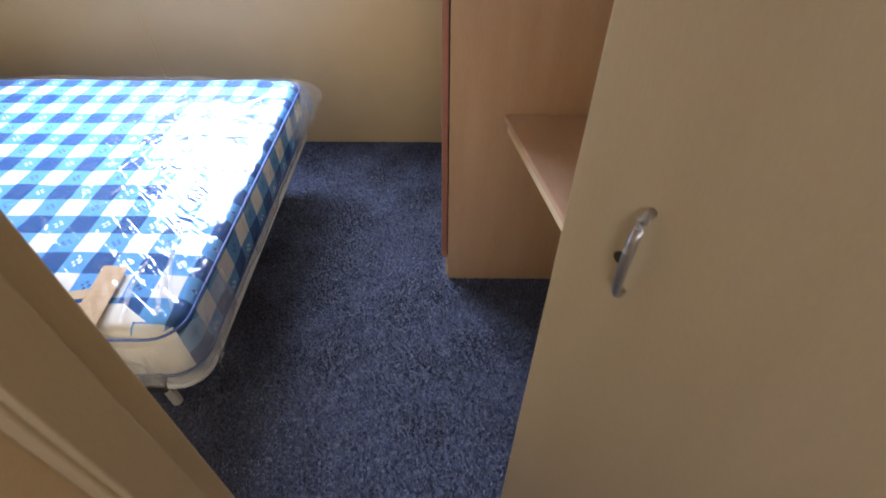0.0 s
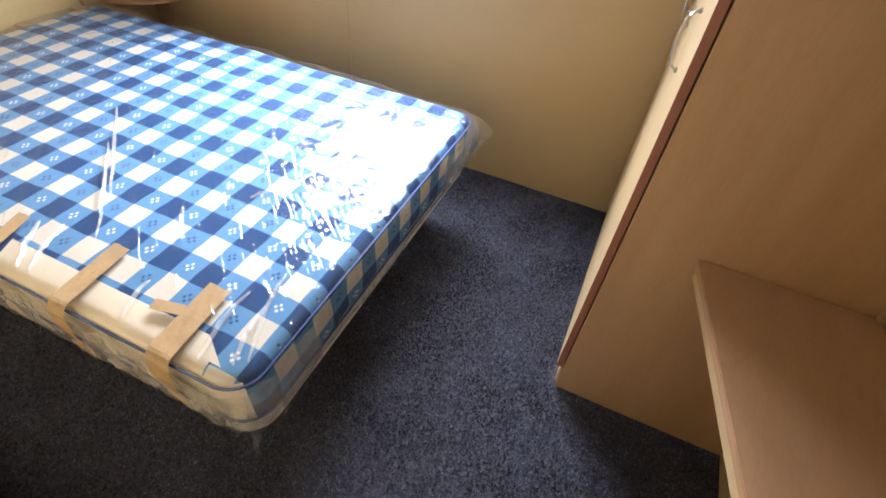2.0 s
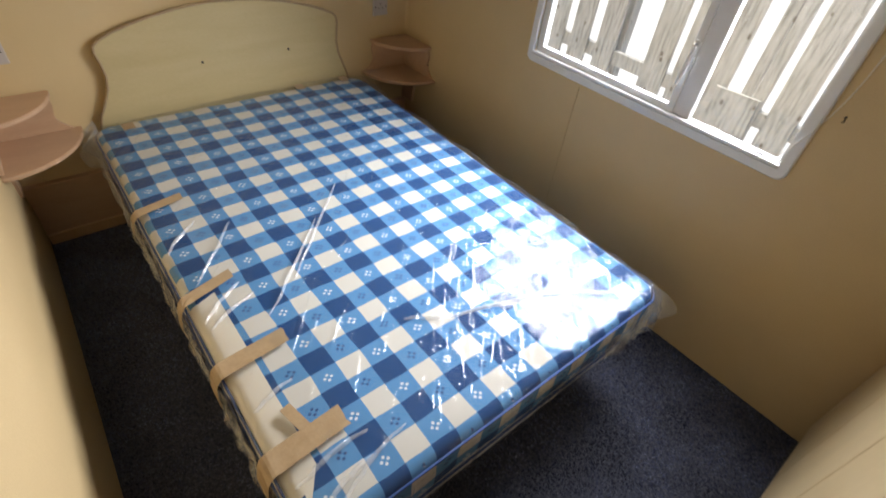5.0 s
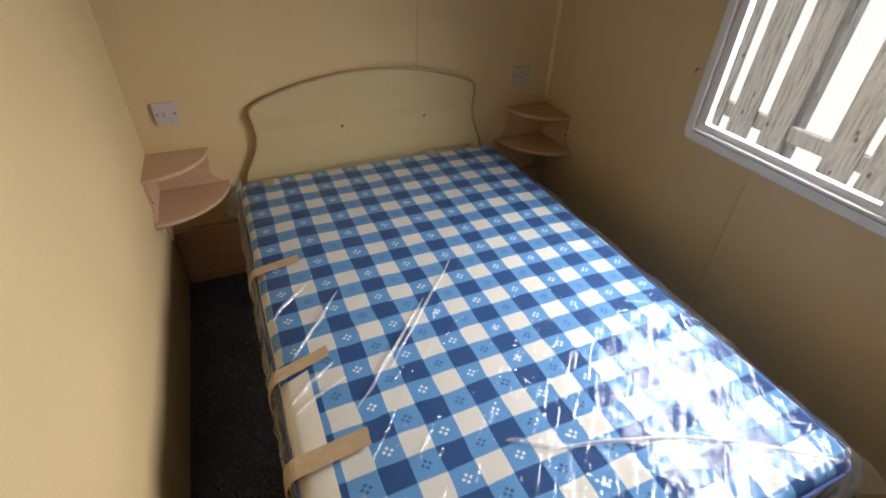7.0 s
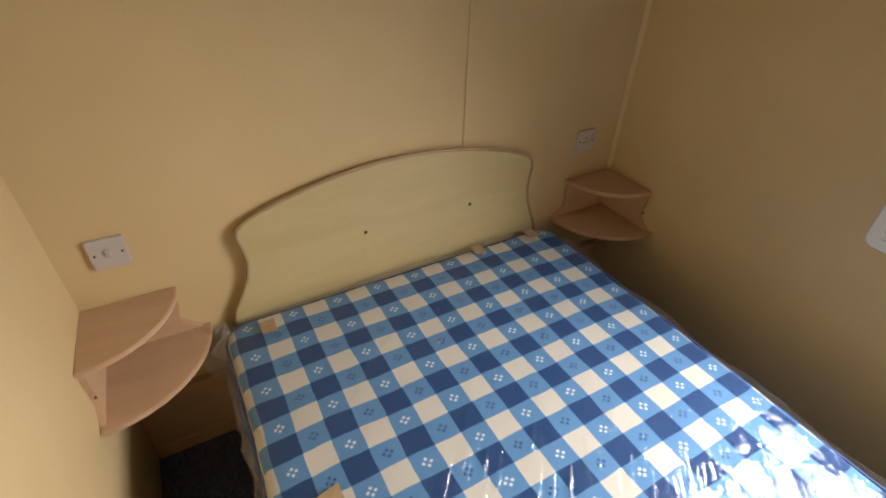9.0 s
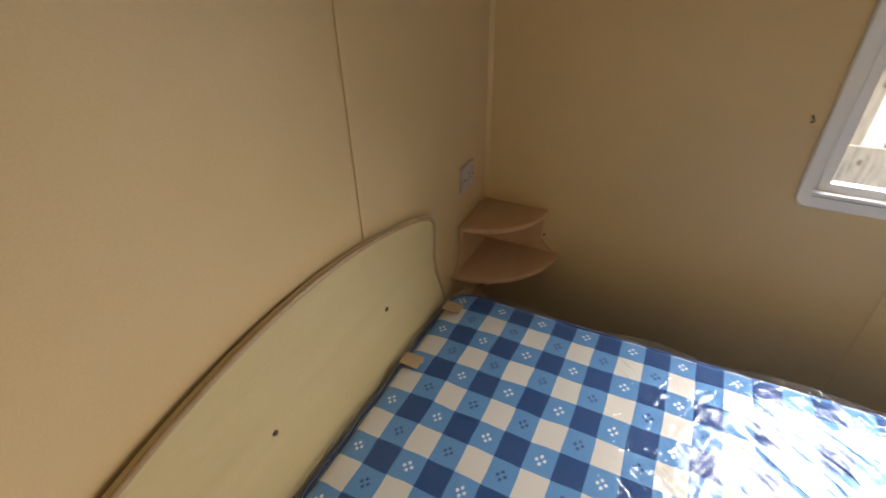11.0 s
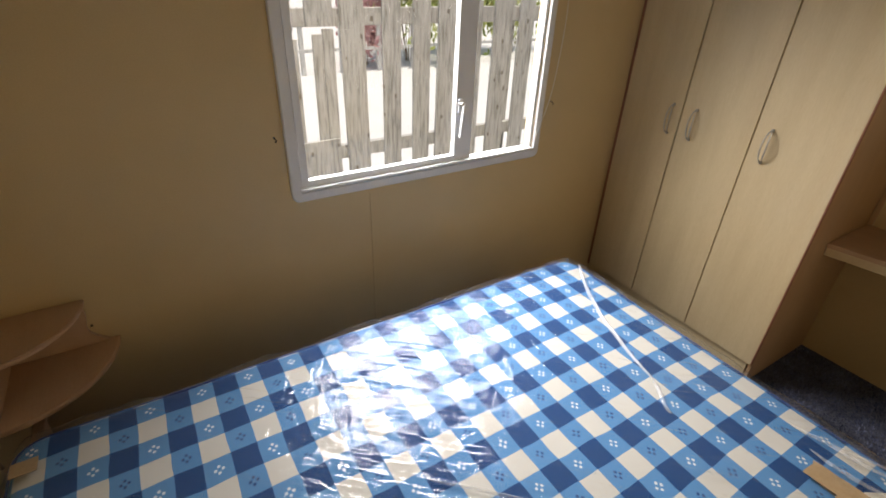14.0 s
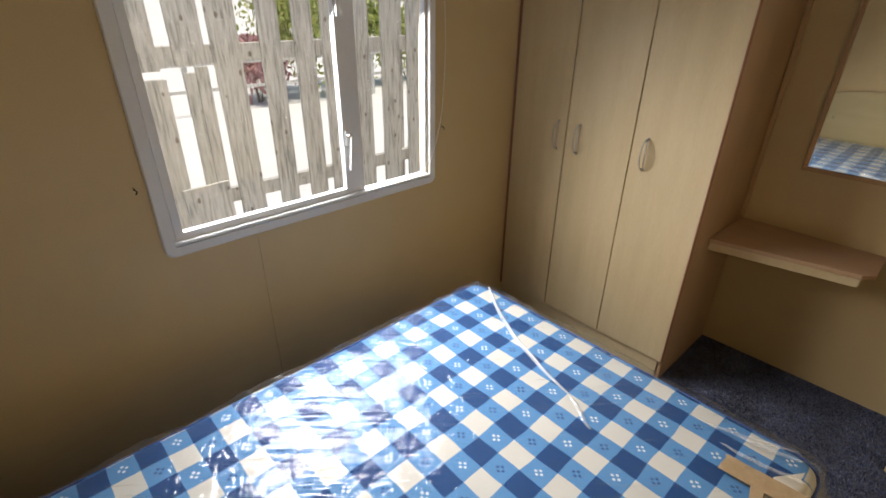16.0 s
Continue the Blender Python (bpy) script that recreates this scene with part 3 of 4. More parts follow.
# ---- switch and socket ----
def plate(y, z, socket):
    t = thing("socket" if socket else "light_switch", (0.0, y, z), "single white three-pin wall socket above the corner shelf" if socket else "single white plate light switch on the cream wall", "socket" if socket else "switch")
    under(part("plate", box(0.0, 0.012, y - 0.043, y + 0.043, z - 0.043, z + 0.043, 0.004), SOCKET), t)
    if socket:
        for dy, dz, w, h in ((0.0, 0.012, 0.004, 0.009), (-0.011, -0.006, 0.008, 0.004), (0.011, -0.006, 0.008, 0.004)):
            under(part("pin_hole", box(0.0115, 0.0128, y + dy - w / 2, y + dy + w / 2, z + dz - h / 2, z + dz + h / 2), DARKHOLE), t)
        under(part("rocker", box(0.011, 0.016, y + 0.024, y + 0.034, z + 0.006, z + 0.026, 0.002), SOCKET), t)
    else:
        under(part("rocker", box(0.0115, 0.0165, y - 0.006, y + 0.006, z - 0.012, z + 0.012, 0.0015, rot=Matrix.Rotation(radians(7), 4, "Y")), SOCKET), t)
    for dy in (-0.031, 0.031):
        under(part("screw", tube([(0.0115, y + dy, z), (0.0128, y + dy, z)], 0.0035, 8), DARKHOLE), t)


plate(-1.785, 0.815, False)
plate(-0.179, 0.815, True)


# ---- bed ----
MX0, MX1, MY0, MY1, MZ0 = 0.05, 1.945, -1.59, -0.345, 0.315


def puffed(x0, x1, y0, y1, z0, z1, corner, r, wav=0.0, seed=0.0):
    """A soft slab: rounded corners in plan, rounded rims, and an uneven skin."""
    b = bmesh.new()
    ring_pts = []
    n = 14
    for cx, cy, a0 in ((x1 - corner, y1 - corner, 0), (x0 + corner, y1 - corner, 90), (x0 + corner, y0 + corner, 180), (x1 - corner, y0 + corner, 270)):
        for k in range(n + 1):
            a = radians(a0 + 90 * k / n)
            ring_pts.append((cx + corner * math.cos(a), cy + corner * math.sin(a), math.cos(a), math.sin(a)))
    full = []
    for i, p in enumerate(ring_pts):
        q = ring_pts[(i + 1) % len(ring_pts)]
        d = math.hypot(q[0] - p[0], q[1] - p[1])
        m = max(1, int(d / 0.03))
        for k in range(m):
            f = k / m
            nx_, ny_ = p[2] + (q[2] - p[2]) * f, p[3] + (q[3] - p[3]) * f
            full.append((p[0] + (q[0] - p[0]) * f, p[1] + (q[1] - p[1]) * f, nx_, ny_))
    rows = []
    prof = [(r, z0)] + [(r - r * math.sin(radians(a)), z0 + r - r * math.cos(radians(a))) for a in (30, 60, 90)]
    prof += [(0.0, z0 + (z1 - z0) * 0.5)]
    prof += [(r - r * math.cos(radians(a)), z1 - r + r * math.sin(radians(a))) for a in (0, 30, 60, 90)]
    for inset in (0.05, 0.09, 0.14, 0.2, 0.27, 0.34, 0.41, 0.48, 0.54, 0.58):
        prof.append((r + inset, z1 + 0.006 * min(1.0, inset / 0.15)))
    cx, cy = (x0 + x1) / 2, (y0 + y1) / 2
    hx, hy = (x1 - x0) / 2, (y1 - y0) / 2
    for inset, z in prof:
        row = []
        for px, py, ax, ay in full:
            qx = cx + (px - cx) * max(0.0, hx - inset) / hx if inset > r else px - ax * inset
            qy = cy + (py - cy) * max(0.0, hy - inset) / hy if inset > r else py - ay * inset
            w = wav * noise.noise(Vector((qx * 6 + seed, qy * 6, z * 9)))
            w2 = wav * 0.6 * noise.noise(Vector((qx * 17 + seed, qy * 17, z * 14)))
            row.append(b.verts.new((qx + ax * (w + w2) * (inset <= r), qy + ay * (w + w2) * (inset <= r), z + (w + w2) * 0.5 * (inset > 0.0))))
        rows.append(row)
    n = len(full)
    for a, c in zip(rows, rows[1:]):
        for k in range(n):
            b.faces.new((a[k], a[(k + 1) % n], c[(k + 1) % n], c[k]))
    b.faces.new(rows[0])
    b.faces.new(rows[-1])
    bmesh.ops.recalc_face_normals(b, faces=b.faces)
    return b


def mattress():
    t = thing("mattress", (1.1, -1.05, MZ0), "blue and cream gingham double mattress lying on the bed frame", "mattress")
    b = puffed(MX0, MX1, MY0, MY1, MZ0, BED_Z - 0.008, 0.07, 0.03, wav=0.004)
    for f in b.faces:
        n = f.normal
        rim = n.z > 0.3 and f.calc_center_median().y < MY0 + 0.06 and 1.2 < f.calc_center_median().x < 1.84
        f.material_index = 3 if rim else 0 if n.z > 0.6 else (3 if n.y < -0.6 else (1 if abs(n.x) > abs(n.y) else 2))
    body = under(part("body", b, [GINGHAM, GINGHAM_FOOT, GINGHAM_SIDE, BORDER], smooth=True), t)
    for z in (BED_Z - 0.028, MZ0 + 0.024):
        c, o = 0.07, 0.004
        pts = []
        for cx, cy, a0 in ((MX1 - c, MY1 - c, 0), (MX0 + c, MY1 - c, 90), (MX0 + c, MY0 + c, 180), (MX1 - c, MY0 + c, 270)):
            for k in range(9):
                a = radians(a0 + 90 * k / 8)
                pts.append((cx + (c + o) * math.cos(a), cy + (c + o) * math.sin(a), z))
        pts.append(pts[0])
        under(part("piping", tube(pts, 0.0035, 6), NAVY, label="thin navy piped edge", smooth=True), t)
    return t


mattress()


def wrap():
    t = thing("plastic_cover", (1.1, -1.05, MZ0), "clear creased polythene bag still wrapped round the mattress", "plastic cover")
    b = puffed(MX0 - 0.012, MX1 + 0.014, MY0 - 0.014, MY1 + 0.012, MZ0 - 0.012, BED_Z + 0.002, 0.06, 0.03, wav=0.012, seed=9.0)
    under(part("film", b, FILM, smooth=True), t)
    # loose ears of film at the foot's corners and at the head
    for cx, cy, sx, sy, size, z in ((MX1 - 0.01, MY1 - 0.01, 1, 1, 0.1, 0.42), (MX1, MY1 - 0.05, 1, 0.3, 0.07, 0.39), (MX1 - 0.04, MY1, 0.3, 1, 0.06, 0.4), (MX1 - 0.01, MY0 + 0.01, 1, -1, 0.085, 0.36), (MX1 - 0.1, MY0, 0.3, -1, 0.06, 0.36), (MX1, MY0 + 0.09, 1, -0.2, 0.05, 0.34), (MX0 + 0.02, MY0, -0.4, -1, 0.1, 0.45), (MX0 + 0.04, MY0, 0.2, -1, 0.12, 0.42)):
        f = bmesh.new()
        grid = []
        for i in range(9):
            row = []
            for j in range(13):
                u, v = i / 8, j / 12
                out = size * math.sin(math.pi * v) * u
                wv = 0.012 * noise.noise(Vector((u * 4 + cx * 3, v * 7, cy)))
                row.append(f.verts.new((cx - 0.015 * sx + sx * (out * 0.8) + wv, cy - 0.015 * sy + sy * (out * 0.8) - wv, z - 0.13 + 0.2 * v + 0.02 * u)))
            grid.append(row)
        for i in range(8):
            for j in range(12):
                f.faces.new((grid[i][j], grid[i + 1][j], grid[i + 1][j + 1], grid[i][j + 1]))
        under(part("loose_corner", f, LOOSE, label="loose gathered corner of film", smooth=True), t)
    # slack film hanging over the long side and round the foot's corner
    def veil(path, low, high, slack, seed):
        f = bmesh.new()
        rows = []
        for k, (p, n) in enumerate(path):
            row = []
            for j in range(9):
                v = j / 8
                rip = 0.5 + 0.5 * math.sin(k * 0.9 + 2.2 * noise.noise(Vector((k * 0.13, v * 1.5, seed))) * 3.0)
                out = 0.016 + slack * rip * math.sin(math.pi * min(1.0, 0.12 + v)) + 0.008 * noise.noise(Vector((k * 0.35, v * 4, seed + 3)))
                hang = low + 0.02 * noise.noise(Vector((k * 0.22, seed, 1.0)))
                row.append(f.verts.new((p[0] + n[0] * out, p[1] + n[1] * out, high + (hang - high) * v)))
            rows.append(row)
        for a, c in zip(rows, rows[1:]):
            for j in range(8):
                f.faces.new((a[j], a[j + 1], c[j + 1], c[j]))
        under(part("hanging_film", f, VEIL, label="slack hanging film in upright gathers", smooth=True), t)
    path = [((0.22 + 0.0166 * k, MY0), (0, -1)) for k in range(100)]
    for k in range(13):
        a = radians(-90 + 7.5 * k)
        path.append(((MX1 - 0.065 + 0.065 * math.cos(a), MY0 + 0.065 + 0.065 * math.sin(a)), (math.cos(a), math.sin(a))))
    path += [((MX1, MY0 + 0.065 + 0.015 * k), (1, 0)) for k in range(1, 12)]
    veil(path, MZ0 + 0.004, BED_Z - 0.03, 0.02, 3.0)
    path = [((MX1, MY1 - 0.3 + 0.015 * k), (1, 0)) for k in range(16)]
    for k in range(13):
        a = radians(7.5 * k)
        path.append(((MX1 - 0.065 + 0.065 * math.cos(a), MY1 - 0.065 + 0.065 * math.sin(a)), (math.cos(a), math.sin(a))))
    path += [((MX1 - 0.065 - 0.015 * k, MY1), (0, 1)) for k in range(1, 12)]
    veil(path, MZ0 + 0.01, BED_Z - 0.025, 0.03, 8.0)
    # brown tape over the bag's open side
    def strip(x, w, skew, reach, drop, bend=0.0, wide=0.0):
        s = bmesh.new()
        prof = []
        top = BED_Z + 0.008
        for k in range(8):
            prof.append((MY0 + reach * (1 - k / 7), top))
        for k in range(1, 6):
            a = radians(90 * k / 5)
            prof.append((MY0 - 0.026 * math.sin(a), top - 0.03 * (1 - math.cos(a))))
        for k in range(1, 7):
            prof.append((MY0 - 0.027 - 0.004 * math.sin(k), top - 0.03 - drop * k / 6))
        rows = []
        for k, (y, z) in enumerate(prof):
            g = k / (len(prof) - 1)
            xm = x + skew * g + bend * math.sin(math.pi * g)
            row = []
            for j in range(5):
                f = j / 4 - 0.5
                wav = 0.0025 * noise.noise(Vector((x * 9 + f * 3, g * 9, 1.0)))
                jag = 0.006 * noise.noise(Vector((f * 14, x * 20, 5.0))) if k in (0, len(prof) - 1) else 0.0
                row.append(s.verts.new((xm + f * (w + wide * (1 - g)), y + jag - (abs(wav) if g > 0.5 else 0), z + abs(wav) * (1 if g < 0.6 else 0))))
            rows.append(row)
        for a, c in zip(rows, rows[1:]):
            for j in range(4):
                s.faces.new((a[j], a[j + 1], c[j + 1], c[j]))
        return s
    for x, w, skew, reach, drop in ((1.74, 0.06, 0.035, 0.185, 0.11), (1.45, 0.05, 0.045, 0.175, 0.12), (1.155, 0.04, 0.11, 0.145, 0.1), (0.705, 0.04, 0.08, 0.145, 0.08)):
        under(part("tape", strip(x, w, skew, reach, drop), TAPE, label="strip of brown packing tape"), t)
    under(part("tape", box(1.645, 1.72, -1.515, -1.487, BED_Z + 0.008, BED_Z + 0.0095, 0.0004, 1, rot=Matrix.Rotation(radians(12), 4, "Z")), TAPE, label="short torn strip of brown tape"), t)
    for x, y in ((0.085, -0.455), (0.08, -0.697), (0.125, -1.47)):
        under(part("tape", box(x - 0.025, x + 0.03, y - 0.022, y + 0.022, BED_Z + 0.006, BED_Z + 0.0075, 0.0004, 1), TAPE, label="strip of brown packing tape"), t)
    # raised folds of film: start, end, height, half width, bow
    def crease(a, c, high, half, bow, mat):
        f = bmesh.new()
        rows = []
        n = Vector((c[1] - a[1], a[0] - c[0], 0)).normalized()
        for k in range(31):
            g = k / 30
            mid = Vector((a[0], a[1], 0)).lerp(Vector((c[0], c[1], 0)), g) + n * (bow * math.sin(math.pi * g) + 0.006 * noise.noise(Vector((g * 6, a[0] * 7, a[1] * 5))))
            taper = math.sin(math.pi * g) ** 0.6
            h = high * taper * (0.8 + 0.4 * noise.noise(Vector((g * 11, a[1] * 9, 2.0))))
            w = half * (0.35 + 0.65 * taper)
            row = []
            for off, lift in ((-1.0, 0.0), (-0.45, 0.55), (0.1, 1.0), (0.5, 0.5), (1.0, 0.0)):
                row.append(f.verts.new((mid.x + n.x * off * w, mid.y + n.y * off * w, BED_Z + 0.0035 + h * lift)))
            rows.append(row)
        for p, q in zip(rows, rows[1:]):
            for j in range(4):
                f.faces.new((p[j], p[j + 1], q[j + 1], q[j]))
        under(part("fold", f, mat, label="raised fold of film", smooth=True), t)
    crease((1.925, -0.43), (1.65, -1.01), 0.014, 0.009, 0.04, FOLDED)
    crease((1.65, -1.01), (1.58, -1.12), 0.008, 0.008, 0.0, LOOSE)
    crease((1.05, -1.12), (1.37, -1.42), 0.012, 0.006, 0.0, LOOSE)
    crease((0.9, -0.96), (1.27, -1.3), 0.01, 0.006, 0.0, LOOSE)
    crease((0.92, -1.36), (1.15, -1.54), 0.01, 0.006, 0.0, LOOSE)
    crease((1.84, -1.3), (1.92, -1.53), 0.01, 0.006, 0.01, LOOSE)
    for x0, y0, x1, y1 in ((1.2, -1.44, 1.3, -1.57), (1.26, -1.42, 1.33, -1.565), (1.58, -1.46, 1.62, -1.57), (1.8, -1.38, 1.83, -1.57), (1.86, -1.4, 1.9, -1.55), (0.86, -1.45, 0.98, -1.57)):
        crease((x0, y0), (x1, y1), 0.01, 0.007, 0.008, LOOSE)
    rng = random.Random(17)
    for k in range(11):
        x = 0.25 + 0.13 * k + rng.uniform(-0.05, 0.05)
        y = rng.uniform(-1.45, -0.7)
        run = rng.uniform(0.12, 0.34)
        end = (min(x + run * rng.uniform(0.55, 0.85), 1.9), max(y - run * rng.uniform(0.5, 0.9), -1.56))
        crease((x, y), end, rng.uniform(0.003, 0.008), rng.uniform(0.003, 0.006), rng.uniform(-0.012, 0.012), FILM)


wrap()


def bed_frame():
    t = thing("slatted_bed", (1.1, -1.05, 0), "pale steel bed frame with sprung slats under the mattress", "bed")
    c, z = 0.06, MZ0 - 0.036
    pts = []
    x0, x1, y0, y1 = 0.1, MX1 - 0.02, MY0 + 0.015, MY1 - 0.02
    for cx, cy, a0 in ((x1 - c, y1 - c, 0), (x0 + c, y1 - c, 90), (x0 + c, y0 + c, 180), (x1 - c, y0 + c, 270)):
        for k in range(7):
            a = radians(a0 + 90 * k / 6)
            pts.append((cx + c * math.cos(a), cy + c * math.sin(a), z))
    pts.append(pts[0])
    under(part("rail", tube(pts, 0.017, 10), RAIL, smooth=True), t)
    for k in range(14):
        x = 0.2 + k * 0.124
        under(part("slat", box(x - 0.028, x + 0.028, y0 + 0.02, y1 - 0.02, z + 0.008, z + 0.017, 0.002, 1), PLY), t)
        for y in (y0 - 0.006, y1 + 0.006):
            under(part("slat_cap", box(x - 0.036, x + 0.036, y - 0.02, y + 0.02, z - 0.012, z + 0.021, 0.004, 1), RUBBER, label="black plastic slat holder"), t)
    for x in (0.25, 1.0, 1.72):
        for y in (y0 + 0.1, y1 - 0.1):
            under(part("leg", tube([(x, y, 0.0), (x, y, z - 0.0)], 0.016, 12), RAIL), t)
        under(part("cross_bar", box(x - 0.012, x + 0.012, y0, y1, z - 0.014, z + 0.006, 0.002, 1), RAIL), t)
    return t


bed_frame()

# boxed-in ledge under the corner shelves at the head
under_ledge = thing("bed_head_ledge", (0.05, -1.0, 0.0), "brown board ledge low behind the bed's head", "ledge")
under(part("board", box(0.003, 0.022, SOUTH + 0.004, -0.004, 0.0, 0.272, 0.002), BEECH), under_ledge)
under(part("cap", box(0.003, 0.034, SOUTH + 0.004, -0.004, 0.2725, 0.29, 0.003), BEECH), under_ledge)
under(part("foot_batten", box(0.0225, 0.034, SOUTH + 0.004, -0.004, 0.0, 0.05, 0.002), SIDE), under_ledge)

# ---- nails beside the window and the hanging cord ----
for x, z in ((0.866, 1.07), (2.045, 1.07)):
    t = thing("curtain_hook", (x, -0.01, z), "small dark screw hook fixed in the cream wall", "hook", group="curtain hooks")
    under(part("shank", tube([(x, 0.0, z), (x, -0.012, z), (x + 0.004, -0.018, z - 0.006), (x, -0.016, z - 0.012)], 0.0025, 8), DARKHOLE, smooth=True), t)
cord = thing("blind_cord", (2.03, -0.02, 1.3), "thin white cord hanging beside the window frame", "cord")
pts = [(2.035 + 0.012 * math.sin(k / 4) - max(0, (k - 13)) ** 2 * 0.0011, -0.02, 1.6 - k * 0.033) for k in range(22)]
under(part("string", tube(pts, 0.0013, 6), CORD, smooth=True), cord)


# ---- carpet pile: short leaning tufts over the open floor ----
def carpet_pile():
    rng = np.random.default_rng(4)
    spots = []
    for x0, x1, y0, y1, per in ((1.65, 3.04, -2.2, -0.005, 48000), (0.005, 1.65, -1.95, -1.45, 42000), (2.2, 3.04, -2.8, -2.2, 12000)):
        n = int((x1 - x0) * (y1 - y0) * per)
        spots.append(np.column_stack((rng.uniform(x0, x1, n), rng.uniform(y0, y1, n))))
    p = np.concatenate(spots)
    p = p[~((p[:, 0] > FRONT + 0.005) & (p[:, 1] > SIDE_Y - 0.001))]
    p = p[~((p[:, 0] < SOUTH_X + 0.035) & (p[:, 1] < SOUTH + (SOUTH_E - SOUTH) * p[:, 0] / SOUTH_X + 0.008))]
    n = len(p)
    lay = np.array([noise.noise(Vector((x * 3.0, y * 3.0, 0.0))) for x, y in p[::40]]).repeat(40)[:n]
    if len(lay) < n:
        lay = np.pad(lay, (0, n - len(lay)))
    turn = rng.uniform(0, 2 * np.pi, n)
    lean = rng.normal(0, 0.0028, (n, 2)) + np.column_stack((0.0025 * lay, 0.002 * np.ones(n)))
    h = rng.uniform(0.004, 0.0085, n)
    w = rng.uniform(0.0014, 0.0028, n)
    dx, dy = np.cos(turn) * w, np.sin(turn) * w
    v = np.empty((n, 3, 3))
    v[:, 0] = np.column_stack((p[:, 0] - dx, p[:, 1] - dy, np.zeros(n)))
    v[:, 1] = np.column_stack((p[:, 0] + dx, p[:, 1] + dy, np.zeros(n)))
    v[:, 2] = np.column_stack((p[:, 0] + lean[:, 0], p[:, 1] + lean[:, 1], h))
    me = bpy.data.meshes.new("carpet_pile")
    me.vertices.add(3 * n)
    me.vertices.foreach_set("co", v.reshape(-1))
    me.loops.add(3 * n)
    me.loops.foreach_set("vertex_index", np.arange(3 * n, dtype=np.int32))
    me.polygons.add(n)
    me.polygons.foreach_set("loop_start", np.arange(0, 3 * n, 3, dtype=np.int32))
    me.update(calc_edges=True)
    me.materials.append(PILE)
    return tagged(new("carpet_pile", me), "dark blue flecked carpet tufts on the floor", "carpet", kind="stuff")


carpet_pile()


# ---- outdoors, seen through the window ----
FY = 1.2
structure("ground", box(-300.0, 300.0, 0.08, 600.0, -0.5, -0.42), CONCRETE, "pale sunlit concrete paving outside the window", "paving")


def fence():
    t = thing("fence", (1.7, FY, -0.42), "weathered grey softwood fence of uneven upright boards", "fence")
    # rails
    for z0, z1 in ((1.25, 1.34), (0.49, 0.575), (-0.25, -0.16)):
        under(part("rail", box(-1.1, 4.1, FY + 0.022, FY + 0.06, z0, z1, 0.004, 1), FENCE), t)
    for x in (0.55, 2.8):
        under(part("post", box(x - 0.04, x + 0.04, FY + 0.062, FY + 0.14, -0.42, 1.95, 0.005, 1), FENCE), t)
    # boards: left edge, right edge, foot, head, lean in degrees
    boards = ((-1.000, -0.860, -0.40, 2.050, 0.4), (-0.795, -0.655, -0.40, 2.050, -0.5), (-0.590, -0.450, -0.40, 2.050, 0.3), (-0.385, -0.245, -0.40, 2.050, 0.4),
              (-0.180, -0.040, -0.40, 2.050, -0.5), (0.025, 0.165, -0.40, 2.050, 0.3), (0.230, 0.370, -0.40, 2.050, 0.4), (0.435, 0.575, -0.40, 2.050, -0.5),
              (0.797, 0.952, -0.40, 2.050, -0.5), (0.994, 1.141, -0.40, 1.186, 0.6), (1.197, 1.314, -0.40, 1.193, 0.5), (1.183, 1.303, 1.23, 2.050, -0.3),
              (1.394, 1.450, -0.40, 1.214, 0.7), (1.457, 1.521, -0.40, 1.239, 0.4), (1.373, 1.527, 1.25, 2.050, -0.4), (1.566, 1.712, -0.40, 2.050, -0.4),
              (1.819, 1.938, -0.40, 2.050, 0.3), (2.024, 2.144, -0.40, 2.050, 0.0), (2.195, 2.320, -0.40, 2.050, 0.4), (2.404, 2.530, -0.40, 2.050, -0.3),
              (2.621, 2.769, -0.40, 2.050, 0.3), (2.832, 2.958, -0.40, 2.050, -0.2), (3.042, 3.183, -0.40, 2.050, 0.5), (3.253, 3.393, -0.40, 2.050, 0.0),
              (3.463, 3.618, -0.40, 2.050, 0.3), (3.688, 3.842, -0.40, 2.050, -0.4))
    for i, (x0, x1, z0, z1, lean) in enumerate(boards):
        y = FY + 0.002 * (i % 3)
        ob = under(part("board", box(x0, x1, y, y + 0.018, z0, z1, 0.0025, 1, rot=Matrix.Rotation(radians(lean), 4, "Y")), FENCE), t)
        for z in (0.53, 1.295):
            if z0 < z < z1:
                under(part("nail", tube([((x0 + x1) / 2 + 0.01 * math.sin(i * 2.3), y - 0.0015, z), ((x0 + x1) / 2 + 0.01 * math.sin(i * 2.3), y + 0.004, z)], 0.004, 6), STEEL), t)
    under(part("patch_board", box(1.268, 1.513, FY - 0.02, FY - 0.003, 0.421, 0.634, 0.003, 1, rot=Matrix.Rotation(radians(-1.5), 4, "Y")), FENCE, label="short square patch of newer board"), t)
    return t


fence()


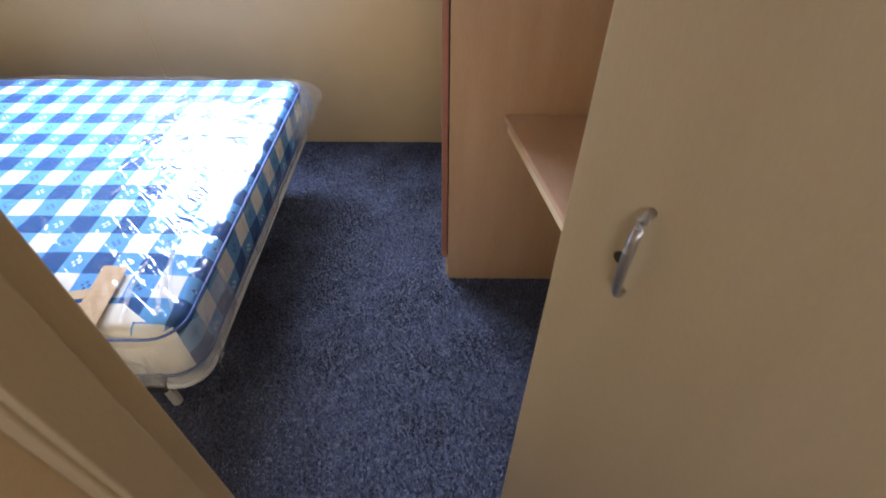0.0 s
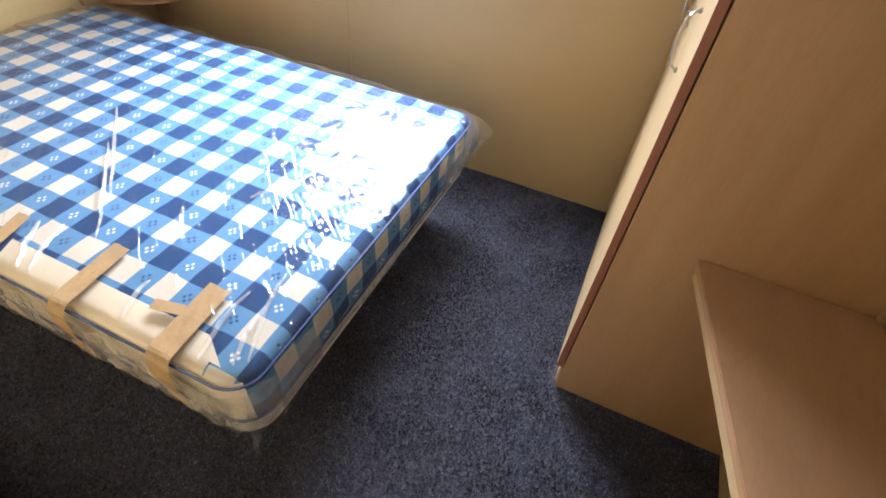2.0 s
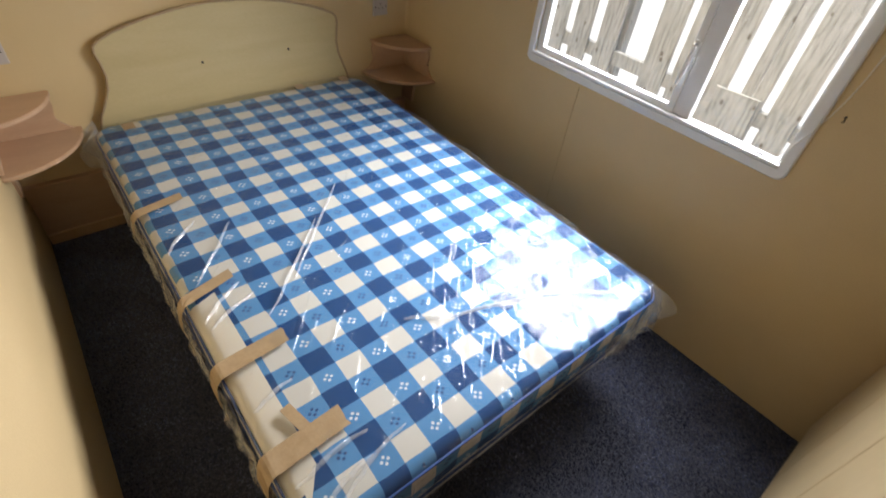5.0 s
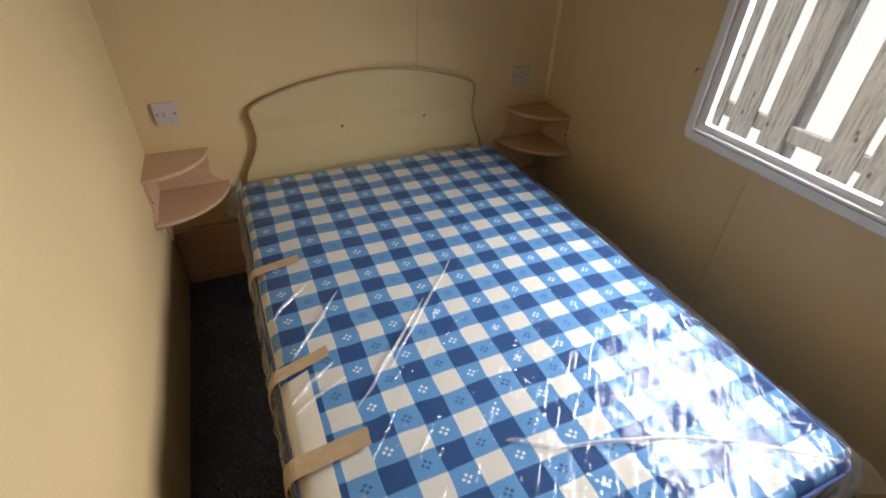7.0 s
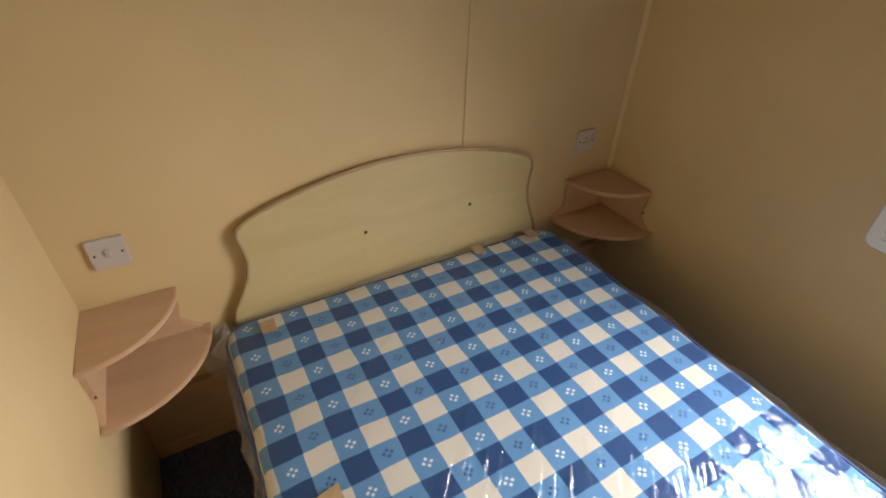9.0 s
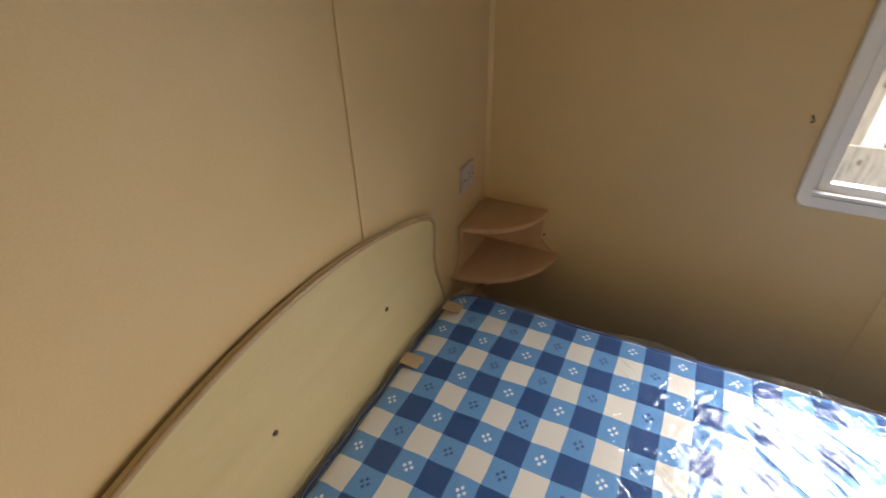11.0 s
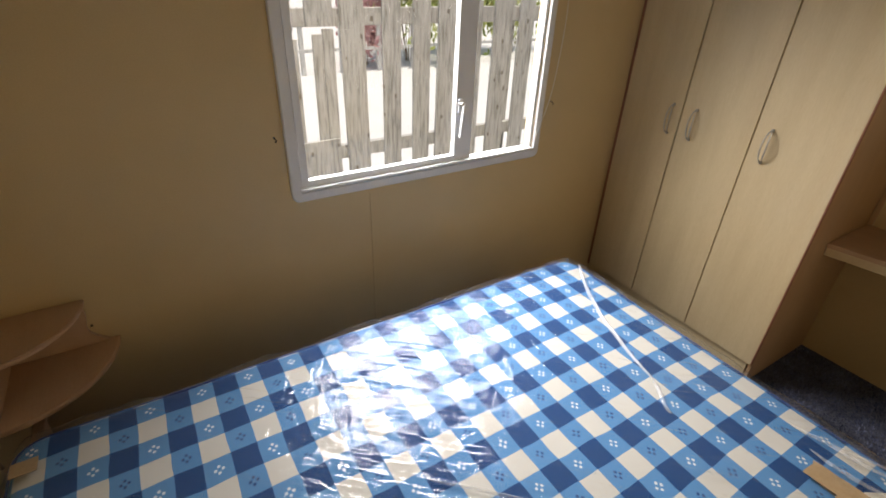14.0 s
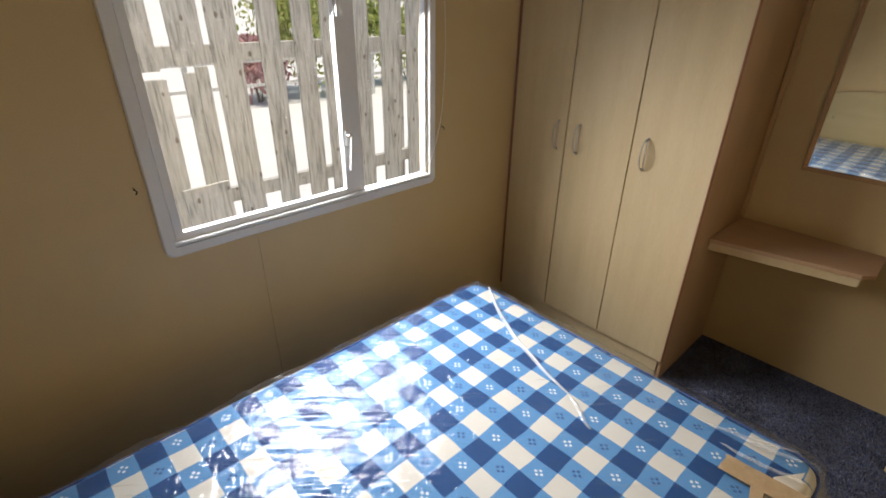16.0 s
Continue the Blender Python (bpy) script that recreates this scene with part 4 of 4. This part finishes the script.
def shrub(x, y, z, w, h, mat, label, count, seed):
    rng = random.Random(seed)
    t = thing("shrub", (x, y, z), label, "shrub")
    stems = bmesh.new()
    tips = []
    for k in range(9):
        a = rng.uniform(0, 6.28)
        top = (x + math.cos(a) * w * rng.uniform(0.15, 0.45), y + math.sin(a) * w * rng.uniform(0.15, 0.4), z + h * rng.uniform(0.5, 0.95))
        join(stems, tube([(x + 0.05 * math.cos(a), y + 0.05 * math.sin(a), z), (x + (top[0] - x) * 0.5, y + (top[1] - y) * 0.4, z + (top[2] - z) * 0.55), top], [0.008, 0.006, 0.003], 6))
        tips.append(top)
    under(part("stems", stems, BARK), t)
    verts, faces = [], []
    for k in range(count):
        tip = rng.choice(tips)
        c = Vector((tip[0] + rng.gauss(0, w * 0.13), tip[1] + rng.gauss(0, w * 0.13), tip[2] - abs(rng.gauss(0, h * 0.22)) + 0.1))
        s = rng.uniform(0.035, 0.075)
        m = Euler((rng.uniform(0, 6.28), rng.uniform(0, 6.28), rng.uniform(0, 6.28))).to_matrix()
        i0 = len(verts)
        for p in ((-1.4, 0, 0), (0, -0.6, 0.15), (1.4, 0, 0), (0, 0.6, 0.15)):
            verts.append(c + m @ (Vector(p) * s))
        faces.append((i0, i0 + 1, i0 + 2, i0 + 3))
    me = bpy.data.meshes.new("leaves")
    me.from_pydata([tuple(v) for v in verts], [], faces)
    me.materials.append(mat)
    crown = tagged(new("leaves", me), kind="stuff")
    under(crown, t)
    return t


shrub(4.95, 8.8, -0.42, 1.1, 1.3, LEAF_RED, "dark red leafy shrub in sun beyond the fence", 2200, 5)
shrub(6.1, 9.0, -0.42, 2.0, 2.5, LEAF_GREEN, "yellow-green leafy shrub in sun beyond the fence", 2600, 3)
shrub(7.4, 9.3, -0.42, 2.0, 2.4, LEAF_GREEN, "yellow-green leafy shrub in sun beyond the fence", 2600, 8)
shrub(9.2, 9.1, -0.42, 2.0, 2.3, LEAF_GREEN, "yellow-green leafy shrub in sun beyond the fence", 2200, 11)


def far_fence():
    t = thing("garden_fence", (6.0, 8.2, -0.42), "weathered low post-and-rail fence at the garden's far side", "fence")
    for k in range(14):
        x = 1.0 + k * 0.8
        under(part("post", box(x - 0.04, x + 0.04, 8.16, 8.24, -0.42, 0.6, 0.005, 1), FENCE), t)
    for z in (0.0, 0.45):
        under(part("rail", box(0.9, 11.5, 8.13, 8.16, z, z + 0.06, 0.005, 1), FENCE), t)


far_fence()
